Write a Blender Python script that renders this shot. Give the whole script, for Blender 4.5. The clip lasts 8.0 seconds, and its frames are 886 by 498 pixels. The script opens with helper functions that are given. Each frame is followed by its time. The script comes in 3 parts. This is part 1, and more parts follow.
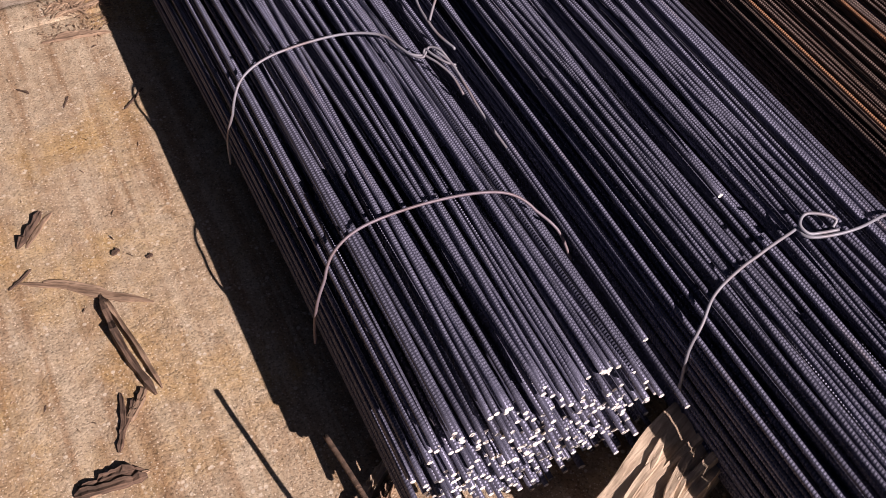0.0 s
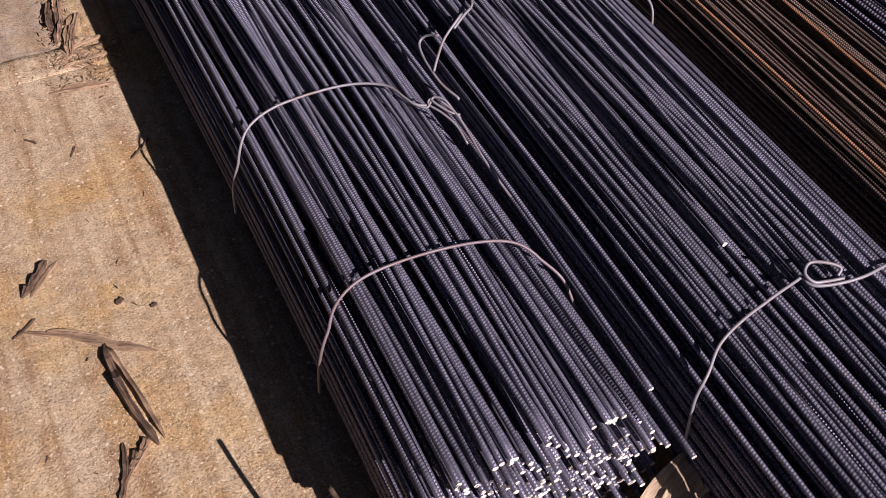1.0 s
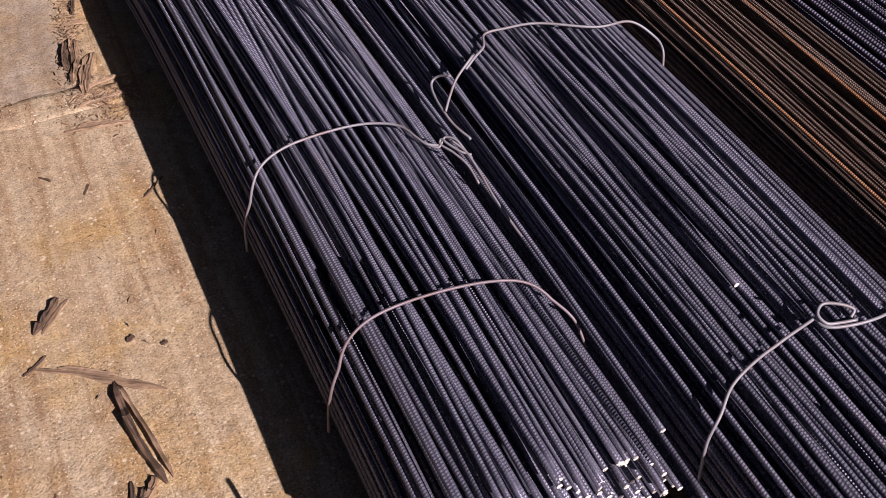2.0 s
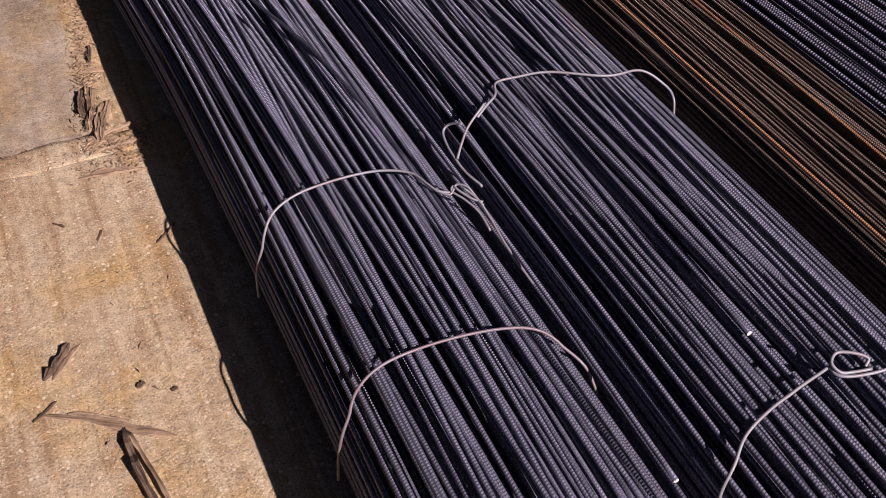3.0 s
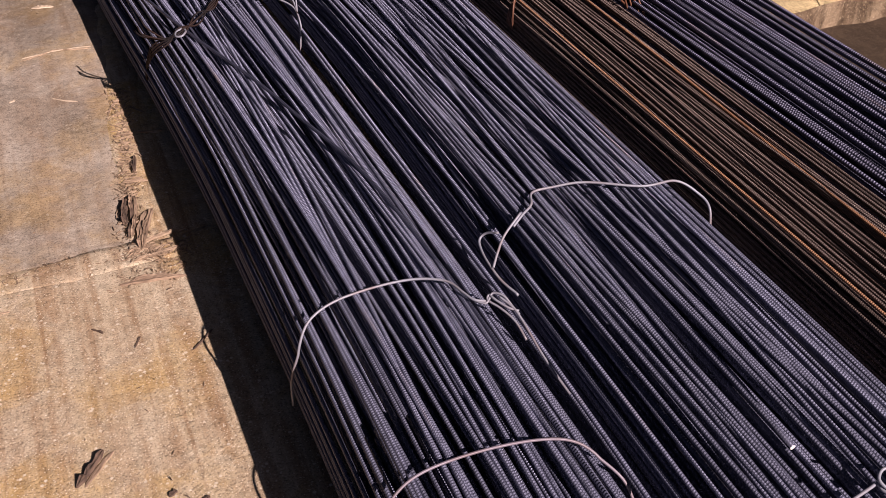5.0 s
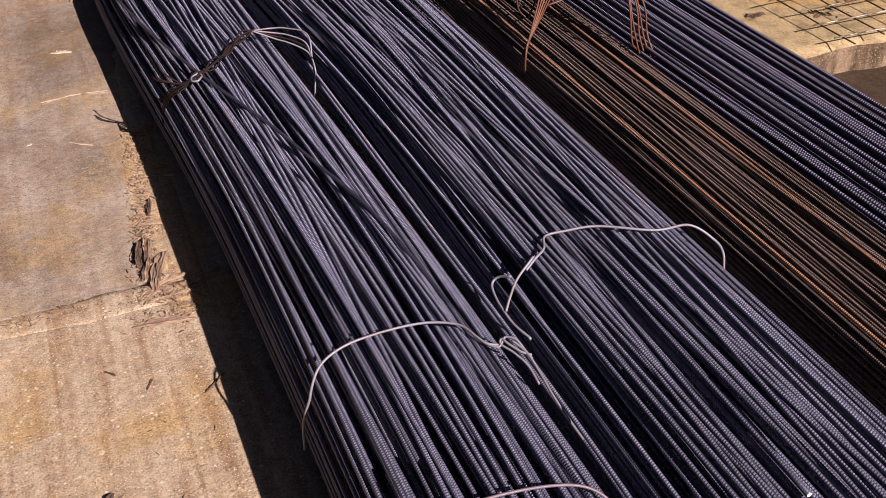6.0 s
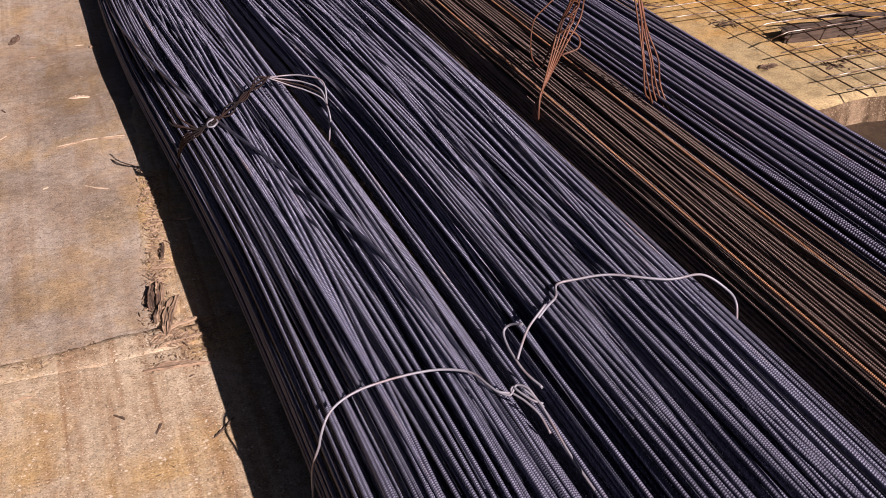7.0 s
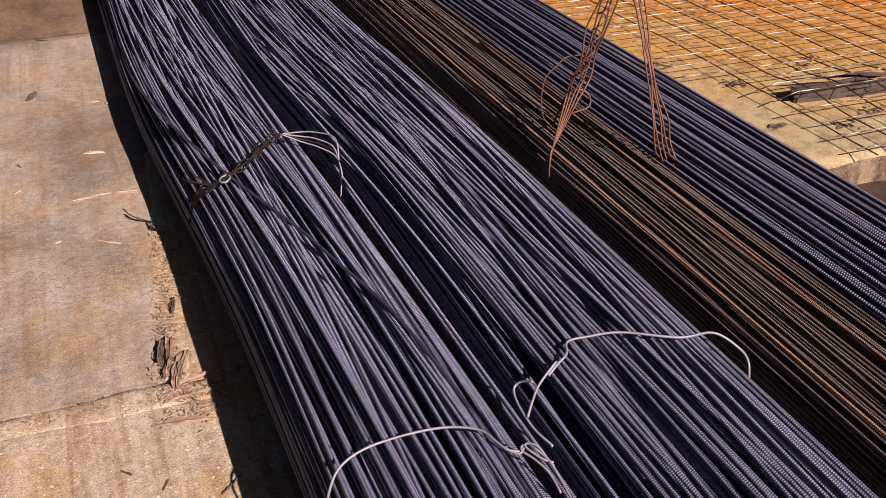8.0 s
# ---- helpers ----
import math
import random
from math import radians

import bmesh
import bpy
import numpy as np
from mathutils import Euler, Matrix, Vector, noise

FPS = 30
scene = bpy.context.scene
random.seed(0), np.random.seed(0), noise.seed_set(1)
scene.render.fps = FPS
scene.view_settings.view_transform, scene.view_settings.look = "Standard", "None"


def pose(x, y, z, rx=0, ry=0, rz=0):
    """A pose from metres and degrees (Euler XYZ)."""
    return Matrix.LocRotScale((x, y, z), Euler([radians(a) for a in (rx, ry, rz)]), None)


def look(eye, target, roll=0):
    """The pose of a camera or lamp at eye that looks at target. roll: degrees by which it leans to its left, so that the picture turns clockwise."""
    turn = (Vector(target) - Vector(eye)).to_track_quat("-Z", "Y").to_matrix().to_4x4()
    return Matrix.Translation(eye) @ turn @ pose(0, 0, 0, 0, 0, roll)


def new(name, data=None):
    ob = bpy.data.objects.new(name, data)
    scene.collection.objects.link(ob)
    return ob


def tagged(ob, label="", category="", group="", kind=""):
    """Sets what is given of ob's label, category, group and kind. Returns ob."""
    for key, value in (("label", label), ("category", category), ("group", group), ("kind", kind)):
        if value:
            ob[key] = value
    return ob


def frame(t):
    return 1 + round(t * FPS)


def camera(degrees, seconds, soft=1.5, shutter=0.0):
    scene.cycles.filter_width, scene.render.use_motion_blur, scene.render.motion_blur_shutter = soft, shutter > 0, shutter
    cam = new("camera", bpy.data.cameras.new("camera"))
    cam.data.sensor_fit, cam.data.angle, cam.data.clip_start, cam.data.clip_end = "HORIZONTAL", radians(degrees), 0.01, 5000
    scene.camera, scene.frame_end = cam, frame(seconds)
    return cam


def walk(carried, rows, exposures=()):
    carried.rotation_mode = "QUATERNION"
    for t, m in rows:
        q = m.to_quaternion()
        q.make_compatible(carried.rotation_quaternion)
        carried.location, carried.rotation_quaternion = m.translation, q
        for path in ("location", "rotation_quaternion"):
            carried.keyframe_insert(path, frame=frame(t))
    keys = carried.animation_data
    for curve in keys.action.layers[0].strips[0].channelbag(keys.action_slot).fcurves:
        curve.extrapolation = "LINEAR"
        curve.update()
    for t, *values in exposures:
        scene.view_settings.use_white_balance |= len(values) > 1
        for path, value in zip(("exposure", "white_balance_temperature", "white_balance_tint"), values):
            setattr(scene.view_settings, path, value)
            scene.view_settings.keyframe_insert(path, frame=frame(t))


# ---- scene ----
cam = camera(46.2, 8.0, soft=0.55)
EYE = 1.6
# seconds and the camera's turn: the camera stands at one spot and tilts up
ROWS = [
    (0.0, 40.114, -1.182, -25.155), (0.5, 41.478, -1.142, -25.097), (1.0, 42.803, -0.978, -25.020),
    (1.5, 43.834, -0.840, -24.746), (3.0, 47.536, -0.455, -23.809), (3.5, 48.883, -0.241, -23.673),
    (4.0, 50.397, 0.000, -23.400), (4.5, 52.063, 0.296, -22.669), (6.0, 55.921, 0.799, -21.390),
    (6.5, 57.124, 0.774, -21.063), (7.0, 58.515, 0.637, -20.491), (7.5, 60.193, 0.631, -20.104),
    (8.0, 61.628, 0.613, -19.817),
]
walk(cam, [(t, pose(0, 0, EYE, rx, ry, rz)) for t, rx, ry, rz in ROWS], [(0.0, 0.38, 6800, 31), (4.0, 0.46, 6800, 31), (8.0, 0.62, 6800, 31)])

# ---- light: a low clear sun from behind the camera's right shoulder ----
SUN = Vector((0.6, -1.42, 1.0)).normalized()
world = bpy.data.worlds.new("sky")
scene.world = world
world.use_nodes = True
wn = world.node_tree.nodes
sky = wn.new("ShaderNodeTexSky")
sky.sky_type = "NISHITA"
sky.sun_disc = False
sky.dust_density = 4.0
sky.ozone_density = 6.0
sky.air_density = 0.8
sky.sun_elevation = math.asin(SUN.z)
sky.sun_rotation = math.atan2(SUN.x, SUN.y)
wn["Background"].inputs["Strength"].default_value = 0.0105
world.node_tree.links.new(sky.outputs[0], wn["Background"].inputs["Color"])
sun = new("sun", bpy.data.lights.new("sun", "SUN"))
sun.data.energy = 5.0
sun.data.angle = radians(0.5)
sun.data.color = (1.0, 0.93, 0.82)
sun.matrix_world = look((3, -7, 5), Vector((3, -7, 5)) - SUN)


# ---- materials ----
class Nodes:
    """A small helper round one node material."""

    def __init__(self, name):
        self.mat = bpy.data.materials.new(name)
        self.mat.use_nodes = True
        self.tree = self.mat.node_tree
        self.bsdf = self.tree.nodes["Principled BSDF"]

    def put(self, sock, value):
        if isinstance(value, bpy.types.NodeSocket):
            self.tree.links.new(value, sock)
        elif isinstance(value, (tuple, list)) and len(value) == 3 and sock.type == "RGBA":
            sock.default_value = (*value, 1)
        else:
            sock.default_value = value

    def set(self, **values):
        for key, value in values.items():
            self.put(self.bsdf.inputs[key.replace("_", " ")], value)
        return self

    def math(self, op, a, b=0.0, c=0.0):
        n = self.tree.nodes.new("ShaderNodeMath")
        n.operation = op
        for i, v in enumerate((a, b, c)):
            self.put(n.inputs[i], v)
        return n.outputs[0]

    def coords(self, kind="Object", scale=(1, 1, 1), turn=(0, 0, 0)):
        tc = self.tree.nodes.new("ShaderNodeTexCoord")
        mp = self.tree.nodes.new("ShaderNodeMapping")
        self.tree.links.new(tc.outputs[kind], mp.inputs["Vector"])
        mp.inputs["Scale"].default_value = scale
        mp.inputs["Rotation"].default_value = turn
        return mp.outputs[0]

    def noise(self, vec, scale, detail=4.0, rough=0.55, warp=0.0):
        n = self.tree.nodes.new("ShaderNodeTexNoise")
        self.tree.links.new(vec, n.inputs["Vector"])
        for key, v in (("Scale", scale), ("Detail", detail), ("Roughness", rough), ("Distortion", warp)):
            n.inputs[key].default_value = v
        return n.outputs["Fac"]

    def cells(self, vec, scale):
        n = self.tree.nodes.new("ShaderNodeTexVoronoi")
        self.tree.links.new(vec, n.inputs["Vector"])
        n.inputs["Scale"].default_value = scale
        return n.outputs["Distance"], n.outputs["Color"]

    def ramp(self, fac, *stops):
        n = self.tree.nodes.new("ShaderNodeValToRGB")
        self.put(n.inputs[0], fac)
        while len(n.color_ramp.elements) < len(stops):
            n.color_ramp.elements.new(0.5)
        for e, (pos, col) in zip(n.color_ramp.elements, stops):
            e.position = pos
            e.color = (*col, 1) if isinstance(col, tuple) else (col, col, col, 1)
        return n.outputs[0]

    def mix(self, fac, a, b, how="MIX"):
        n = self.tree.nodes.new("ShaderNodeMix")
        n.data_type = "RGBA"
        n.blend_type = how
        for key, v in ((0, fac), (6, a), (7, b)):
            self.put(n.inputs[key], v)
        return n.outputs[2]

    def rand(self):
        return self.tree.nodes.new("ShaderNodeObjectInfo").outputs["Random"]

    def island(self):
        return self.tree.nodes.new("ShaderNodeNewGeometry").outputs["Random Per Island"]

    def bump(self, height, dist, strength=1.0):
        n = self.tree.nodes.new("ShaderNodeBump")
        n.inputs["Strength"].default_value = strength
        n.inputs["Distance"].default_value = dist
        self.put(n.inputs["Height"], height)
        old = self.bsdf.inputs["Normal"]
        if old.is_linked:
            self.tree.links.new(old.links[0].from_socket, n.inputs["Normal"])
        self.tree.links.new(n.outputs[0], old)
        return self


def rebar_steel(name, dark, light, rust, rusty, pitch, rough=0.44, per_island=False, relief=2.0):
    """Hot-rolled ribbed bar: mill scale with rust; the ribs are relief along the bar's own length."""
    m = Nodes(name)
    uv = m.tree.nodes.new("ShaderNodeUVMap")
    sep = m.tree.nodes.new("ShaderNodeSeparateXYZ")
    m.tree.links.new(uv.outputs[0], sep.inputs[0])
    along, around = sep.outputs[0], sep.outputs[1]
    turn = m.math("SUBTRACT", m.math("FRACT", m.math("MULTIPLY", around, 2.0)), 0.5)
    half = m.math("ABSOLUTE", turn)
    phase = m.math("ADD", m.math("DIVIDE", along, pitch), m.math("MULTIPLY", turn, 0.8))
    angle = m.math("MULTIPLY", phase, 2 * math.pi)
    # each rib has a steep flank; the land between the ribs and the two seams stay smooth
    flank = m.ramp(m.math("ADD", m.math("SINE", angle), 0.15), (0.1, 0.0), (0.7, 1.0))
    slope = m.math("MULTIPLY", flank, m.math("MULTIPLY", m.math("LESS_THAN", half, 0.45), -relief))
    tangent = m.tree.nodes.new("ShaderNodeTangent")
    tangent.direction_type = "UV_MAP"
    geo = m.tree.nodes.new("ShaderNodeNewGeometry")
    tip = m.tree.nodes.new("ShaderNodeVectorMath")
    tip.operation = "SCALE"
    m.put(tip.inputs[0], tangent.outputs[0])
    m.put(tip.inputs["Scale"], slope)
    lean = m.tree.nodes.new("ShaderNodeVectorMath")
    m.put(lean.inputs[0], geo.outputs["Normal"])
    m.put(lean.inputs[1], tip.outputs[0])
    unit = m.tree.nodes.new("ShaderNodeVectorMath")
    unit.operation = "NORMALIZE"
    m.put(unit.inputs[0], lean.outputs[0])
    m.set(Normal=unit.outputs[0])
    vec = m.coords("Object")
    pick = m.island() if per_island else m.rand()
    base = m.mix(m.noise(vec, 60, 3), dark, light)
    tone = m.math("ADD", m.math("MULTIPLY", pick, 0.55), 0.75)
    grey = m.tree.nodes.new("ShaderNodeCombineXYZ")
    for i in range(3):
        m.put(grey.inputs[i], tone)
    base = m.mix(1.0, base, grey.outputs[0], "MULTIPLY")
    stain = m.math("ADD", m.noise(m.coords("Object", (6, 0.8, 6)), 3.0, 5), m.math("MULTIPLY", m.math("SUBTRACT", pick, 0.5), 0.5))
    spots = m.ramp(stain, (1.0 - rusty - 0.12, 0.0), (1.0 - rusty + 0.12, 1.0))
    m.set(Base_Color=m.mix(spots, base, rust), Metallic=0.45, Specular_IOR_Level=0.3, Roughness=m.math("ADD", m.math("MULTIPLY", m.noise(vec, 25), 0.25), rough - 0.12))
    m.bump(m.noise(vec, 900, 2), 0.0003, 0.5)
    return m.mat


def wire_metal(name, colour, rust, amount, metal=0.5, dull=0.25):
    m = Nodes(name)
    vec = m.coords("Object")
    m.set(Base_Color=m.mix(m.ramp(m.noise(vec, 14, 4), (0.55 - amount * 0.4, 0.0), (0.75 - amount * 0.4, 1.0)), colour, rust),
          Metallic=metal, Specular_IOR_Level=0.5 if metal else 0.12, Roughness=m.math("ADD", m.math("MULTIPLY", m.noise(vec, 80), 0.3), dull))
    return m.bump(m.noise(vec, 500), 0.0003, 0.5).mat


def concrete(name, base, pale, brown, streak=0.5, relief=0.0022, grit_share=0.6, speck=1.0, stain=0.0):
    m = Nodes(name)
    vec = m.coords("Object")
    big = m.noise(vec, 1.3, 6, 0.6, 0.4)
    streaks = m.noise(m.coords("Object", (9.0, 0.35, 1.0), (0, 0, radians(4))), 2.0, 5, 0.6)
    col = m.mix(m.ramp(big, (0.35, 0.0), (0.68, 1.0)), base, pale)
    col = m.mix(m.math("MULTIPLY", m.ramp(streaks, (0.43, 0.0), (0.60, 1.0)), streak), col, brown)
    ochre = m.noise(vec, 2.6, 5, 0.65, 0.3)
    col = m.mix(m.math("MULTIPLY", m.ramp(ochre, (0.47, 0.0), (0.62, 1.0)), streak * 0.9), col, (0.60, 0.40, 0.16) if grit_share > 0.4 else brown)
    chalk = m.noise(m.coords("Object", (2.6, 0.9, 1.0)), 3.1, 6, 0.7, 0.3)
    col = m.mix(m.math("MULTIPLY", m.ramp(chalk, (0.52, 0.0), (0.66, 1.0)), 0.7), col, pale)
    lines = m.noise(m.coords("Object", (22.0, 0.5, 1.0), (0, 0, radians(3))), 1.6, 3, 0.5)
    col = m.mix(m.math("MULTIPLY", m.ramp(lines, (0.56, 0.0), (0.68, 1.0)), streak * 0.9), col, brown)
    worn = m.noise(vec, 5.5, 6, 0.7, 0.6)
    col = m.mix(m.math("MULTIPLY", m.ramp(worn, (0.5, 0.0), (0.68, 1.0)), 0.65), col, pale)
    damp = m.noise(m.coords("Object", (1.3, 0.8, 1.0)), 1.7, 6, 0.68, 0.5)
    col = m.mix(stain, col, m.ramp(damp, (0.36, 0.55), (0.56, 1.0)), "MULTIPLY")
    grain = m.noise(vec, 190, 3, 0.7)
    col = m.mix(1.0, col, m.ramp(grain, (0.34, 0.46), (0.47, 0.88), (0.56, 1.0)), "MULTIPLY")
    blotch = m.noise(vec, 34, 5, 0.65)
    col = m.mix(1.0, col, m.ramp(blotch, (0.34, 0.74), (0.58, 1.0)), "MULTIPLY")
    grit, tint = m.cells(vec, 150)
    col = m.mix(m.math("MULTIPLY", m.ramp(grit, (0.12, 0.95), (0.26, 0.0)), speck), col, m.mix(grit_share, pale, (0.80, 0.70, 0.56)))
    pits, tint2 = m.cells(vec, 62)
    col = m.mix(m.ramp(pits, (0.05, 0.8), (0.12, 0.0)), col, brown)
    stones, stone_tint = m.cells(vec, 58)
    shown = m.math("GREATER_THAN", m.noise(vec, 23, 2), 0.54)
    col = m.mix(m.math("MULTIPLY", m.ramp(stones, (0.16, 0.75 * speck), (0.26, 0.0)), shown), col, (0.74, 0.66, 0.54) if grit_share > 0.4 else pale)
    fine = m.noise(vec, 420, 2, 0.6)
    m.set(Base_Color=col, Roughness=0.92, Specular_IOR_Level=0.25)
    return m.bump(grain, relief, 0.9).bump(fine, relief / 3, 0.8).bump(blotch, 0.008, 0.5).mat


def rust_slab():
    """Yellowed concrete with rust washed over it, strongest at the back, and a paler, greyer front edge."""
    m = Nodes("rust-stained concrete")
    vec = m.coords("Object")
    sep = m.tree.nodes.new("ShaderNodeSeparateXYZ")
    m.tree.links.new(vec, sep.inputs[0])
    reach = m.math("ADD", m.math("MULTIPLY", m.math("SUBTRACT", sep.outputs[1], 3.0), 0.32), m.math("MULTIPLY", m.math("SUBTRACT", sep.outputs[0], 2.6), 0.28))
    wash = m.math("ADD", reach, m.math("MULTIPLY", m.math("SUBTRACT", m.noise(vec, 2.4, 6, 0.65, 0.5), 0.5), 1.3))
    col = m.ramp(wash, (0.0, (0.52, 0.41, 0.23)), (0.4, (0.58, 0.345, 0.11)), (0.9, (0.66, 0.26, 0.048)))
    blot = m.noise(vec, 14, 5, 0.65)
    col = m.mix(1.0, col, m.ramp(blot, (0.32, 0.55), (0.55, 1.0)), "MULTIPLY")
    grain = m.noise(vec, 150, 3, 0.7)
    col = m.mix(1.0, col, m.ramp(grain, (0.34, 0.55), (0.55, 1.0)), "MULTIPLY")
    m.set(Base_Color=col, Roughness=0.9, Specular_IOR_Level=0.25)
    return m.bump(grain, 0.004, 0.8).bump(blot, 0.008, 0.5).mat


def weathered_wood(name, dark, light, scale=1.0):
    m = Nodes(name)
    vec = m.coords("Object")
    grain = m.noise(m.coords("Object", (3 * scale, 40 * scale, 40 * scale)), 3.0, 6, 0.65, 0.6)
    col = m.mix(m.ramp(grain, (0.36, 0.0), (0.66, 1.0)), dark, light)
    col = m.mix(0.5, col, m.ramp(m.noise(vec, 30, 4), (0.3, 0.3), (0.7, 0.75)), "OVERLAY")
    m.set(Base_Color=col, Roughness=0.88)
    return m.bump(grain, 0.003, 0.9).mat


def end_metal():
    """Sheared bar ends: bright torn metal, some dull or shaded by scale."""
    m = Nodes("cut steel ends")
    vec = m.coords("Object")
    patch = m.math("ADD", m.math("MULTIPLY", m.noise(vec, 130, 2), 0.7), m.math("MULTIPLY", m.island(), 0.3))
    m.set(Base_Color=m.ramp(patch, (0.36, (0.06, 0.06, 0.07)), (0.44, (0.40, 0.40, 0.40)), (0.50, (0.92, 0.91, 0.89))), Metallic=0.1, Roughness=0.4)
    return m.bump(m.noise(vec, 300), 0.001, 0.8).mat


STEEL_BLUE = rebar_steel("blue-grey mill scale", (0.056, 0.059, 0.094), (0.154, 0.162, 0.240), (0.22, 0.18, 0.18), 0.09, 0.006)
STEEL_CORE = rebar_steel("blue-grey mill scale, packed", (0.056, 0.059, 0.094), (0.154, 0.162, 0.240), (0.22, 0.18, 0.18), 0.09, 0.006, per_island=True)
STEEL_BROWN = rebar_steel("brown rusting bar", (0.035, 0.027, 0.025), (0.135, 0.097, 0.088), (0.085, 0.05, 0.036), 0.12, 0.0055, 0.46, relief=1.9)
STEEL_ORANGE = rebar_steel("bright rust bar", (0.17, 0.085, 0.05), (0.36, 0.19, 0.11), (0.14, 0.065, 0.04), 0.3, 0.0055, 0.55)
STEEL_THICK = rebar_steel("thick blue-grey bar", (0.027, 0.027, 0.048), (0.086, 0.086, 0.138), (0.10, 0.065, 0.05), 0.12, 0.0085, relief=1.6)
ENDS = end_metal()
WIRE = wire_metal("tie wire", (0.265, 0.278, 0.335), (0.225, 0.19, 0.21), 0.25, 0.25, 0.4)
WIRE_PINK = wire_metal("reddish tie wire", (0.225, 0.195, 0.24), (0.185, 0.145, 0.165), 0.4, 0.25, 0.4)
WIRE_RUST = wire_metal("rusty sling wire", (0.11, 0.055, 0.04), (0.155, 0.062, 0.034), 0.5, 0.3, 0.4)
WIRE_DARK = wire_metal("dark tie wire", (0.016, 0.013, 0.014), (0.03, 0.018, 0.016), 0.4, 0.0, 0.6)
CONCRETE = concrete("sandy worn concrete", (0.505, 0.38, 0.247), (0.65, 0.555, 0.42), (0.35, 0.215, 0.12), 0.75)
CONCRETE_GREY = concrete("grey worn concrete", (0.375, 0.288, 0.215), (0.495, 0.435, 0.37), (0.30, 0.20, 0.13), 0.45, 0.0010, speck=0.35, stain=0.8)
CONCRETE_BROWN = concrete("rust-brown worn concrete", (0.225, 0.14, 0.09), (0.29, 0.20, 0.14), (0.17, 0.095, 0.056), 0.2, 0.0010, speck=0.3, stain=0.8)
# broken brown concrete, darkened further for the shadow below the slab's lip
RIM = concrete("broken slab edge, shade in its brown", (0.15, 0.095, 0.06), (0.36, 0.27, 0.18), (0.08, 0.05, 0.03), 0.9, grit_share=0.3)
CONCRETE_RUST = rust_slab()
DIRT = concrete("dark dirt", (0.055, 0.038, 0.026), (0.10, 0.068, 0.045), (0.05, 0.032, 0.02), grit_share=0.06)
WOOD = weathered_wood("weathered wood", (0.14, 0.09, 0.06), (0.36, 0.26, 0.185))
WOOD_DARK = weathered_wood("dark bark", (0.05, 0.033, 0.025), (0.17, 0.11, 0.08))
WOOD_PALE = weathered_wood("pale splintered wood", (0.36, 0.275, 0.20), (0.62, 0.51, 0.39))
BATTEN = weathered_wood("damp dark timber", (0.028, 0.019, 0.015), (0.095, 0.065, 0.05))
STRAW = weathered_wood("dry straw", (0.20, 0.135, 0.09), (0.46, 0.34, 0.24), 2.0)
LITTER = weathered_wood("bark litter", (0.10, 0.065, 0.045), (0.34, 0.24, 0.16), 2.0)
# cross wires: sun glints put into the colour as pale stretches between rust
MESH_CROSS = wire_metal("mesh wire, glints in its colour", (0.66, 0.62, 0.57), (0.10, 0.055, 0.035), 0.5)
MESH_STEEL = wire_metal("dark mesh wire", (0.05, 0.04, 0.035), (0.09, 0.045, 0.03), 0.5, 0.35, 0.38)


# ---- mesh helpers ----
def spline(points, count):
    """Catmull-Rom through the points, as count even rows."""
    p = np.array(points, float)
    p = np.vstack([2 * p[0] - p[1], p, 2 * p[-1] - p[-2]])
    out = []
    for t in np.linspace(0, len(p) - 3 - 1e-9, count):
        i = int(t)
        f = t - i
        a, b, c, d = p[i:i + 4]
        out.append(0.5 * (2 * b + (c - a) * f + (2 * a - 5 * b + 4 * c - d) * f * f + (3 * b - a - 3 * c + d) * f ** 3))
    return np.array(out)


def tube_data(path, radius, sides, twist=0.0):
    """Vertices, faces and (along, around) of a closed tube round a path."""
    path = np.asarray(path, float)
    n = len(path)
    rad = np.broadcast_to(np.asarray(radius, float), (n,))
    tan = np.gradient(path, axis=0)
    tan /= np.linalg.norm(tan, axis=1, keepdims=True)
    ref = np.array([0, 0, 1.0]) if abs(tan[0][2]) < 0.9 else np.array([1.0, 0, 0])
    side = np.cross(tan[0], ref)
    sides_v = np.empty((n, 3))
    for i in range(n):
        side = side - tan[i] * (side @ tan[i])
        side /= np.linalg.norm(side)
        sides_v[i] = side
    up = np.cross(sides_v, tan)
    ang = twist + np.linspace(0, 2 * math.pi, sides, endpoint=False)
    v = path[:, None] + rad[:, None, None] * (np.cos(ang)[None, :, None] * sides_v[:, None] + np.sin(ang)[None, :, None] * up[:, None])
    length = np.concatenate([[0], np.cumsum(np.linalg.norm(np.diff(path, axis=0), axis=1))])
    faces, uvs = [], []
    for i in range(n - 1):
        for k in range(sides):
            k2 = (k + 1) % sides
            faces.append((i * sides + k, i * sides + k2, (i + 1) * sides + k2, (i + 1) * sides + k))
            a, b = k / sides, (k + 1) / sides
            uvs += [(length[i], a), (length[i], b), (length[i + 1], b), (length[i + 1], a)]
    faces.append(tuple(range(sides - 1, -1, -1)))
    faces.append(tuple((n - 1) * sides + k for k in range(sides)))
    uvs += [(0, 0)] * (2 * sides)
    return v.reshape(-1, 3), faces, uvs


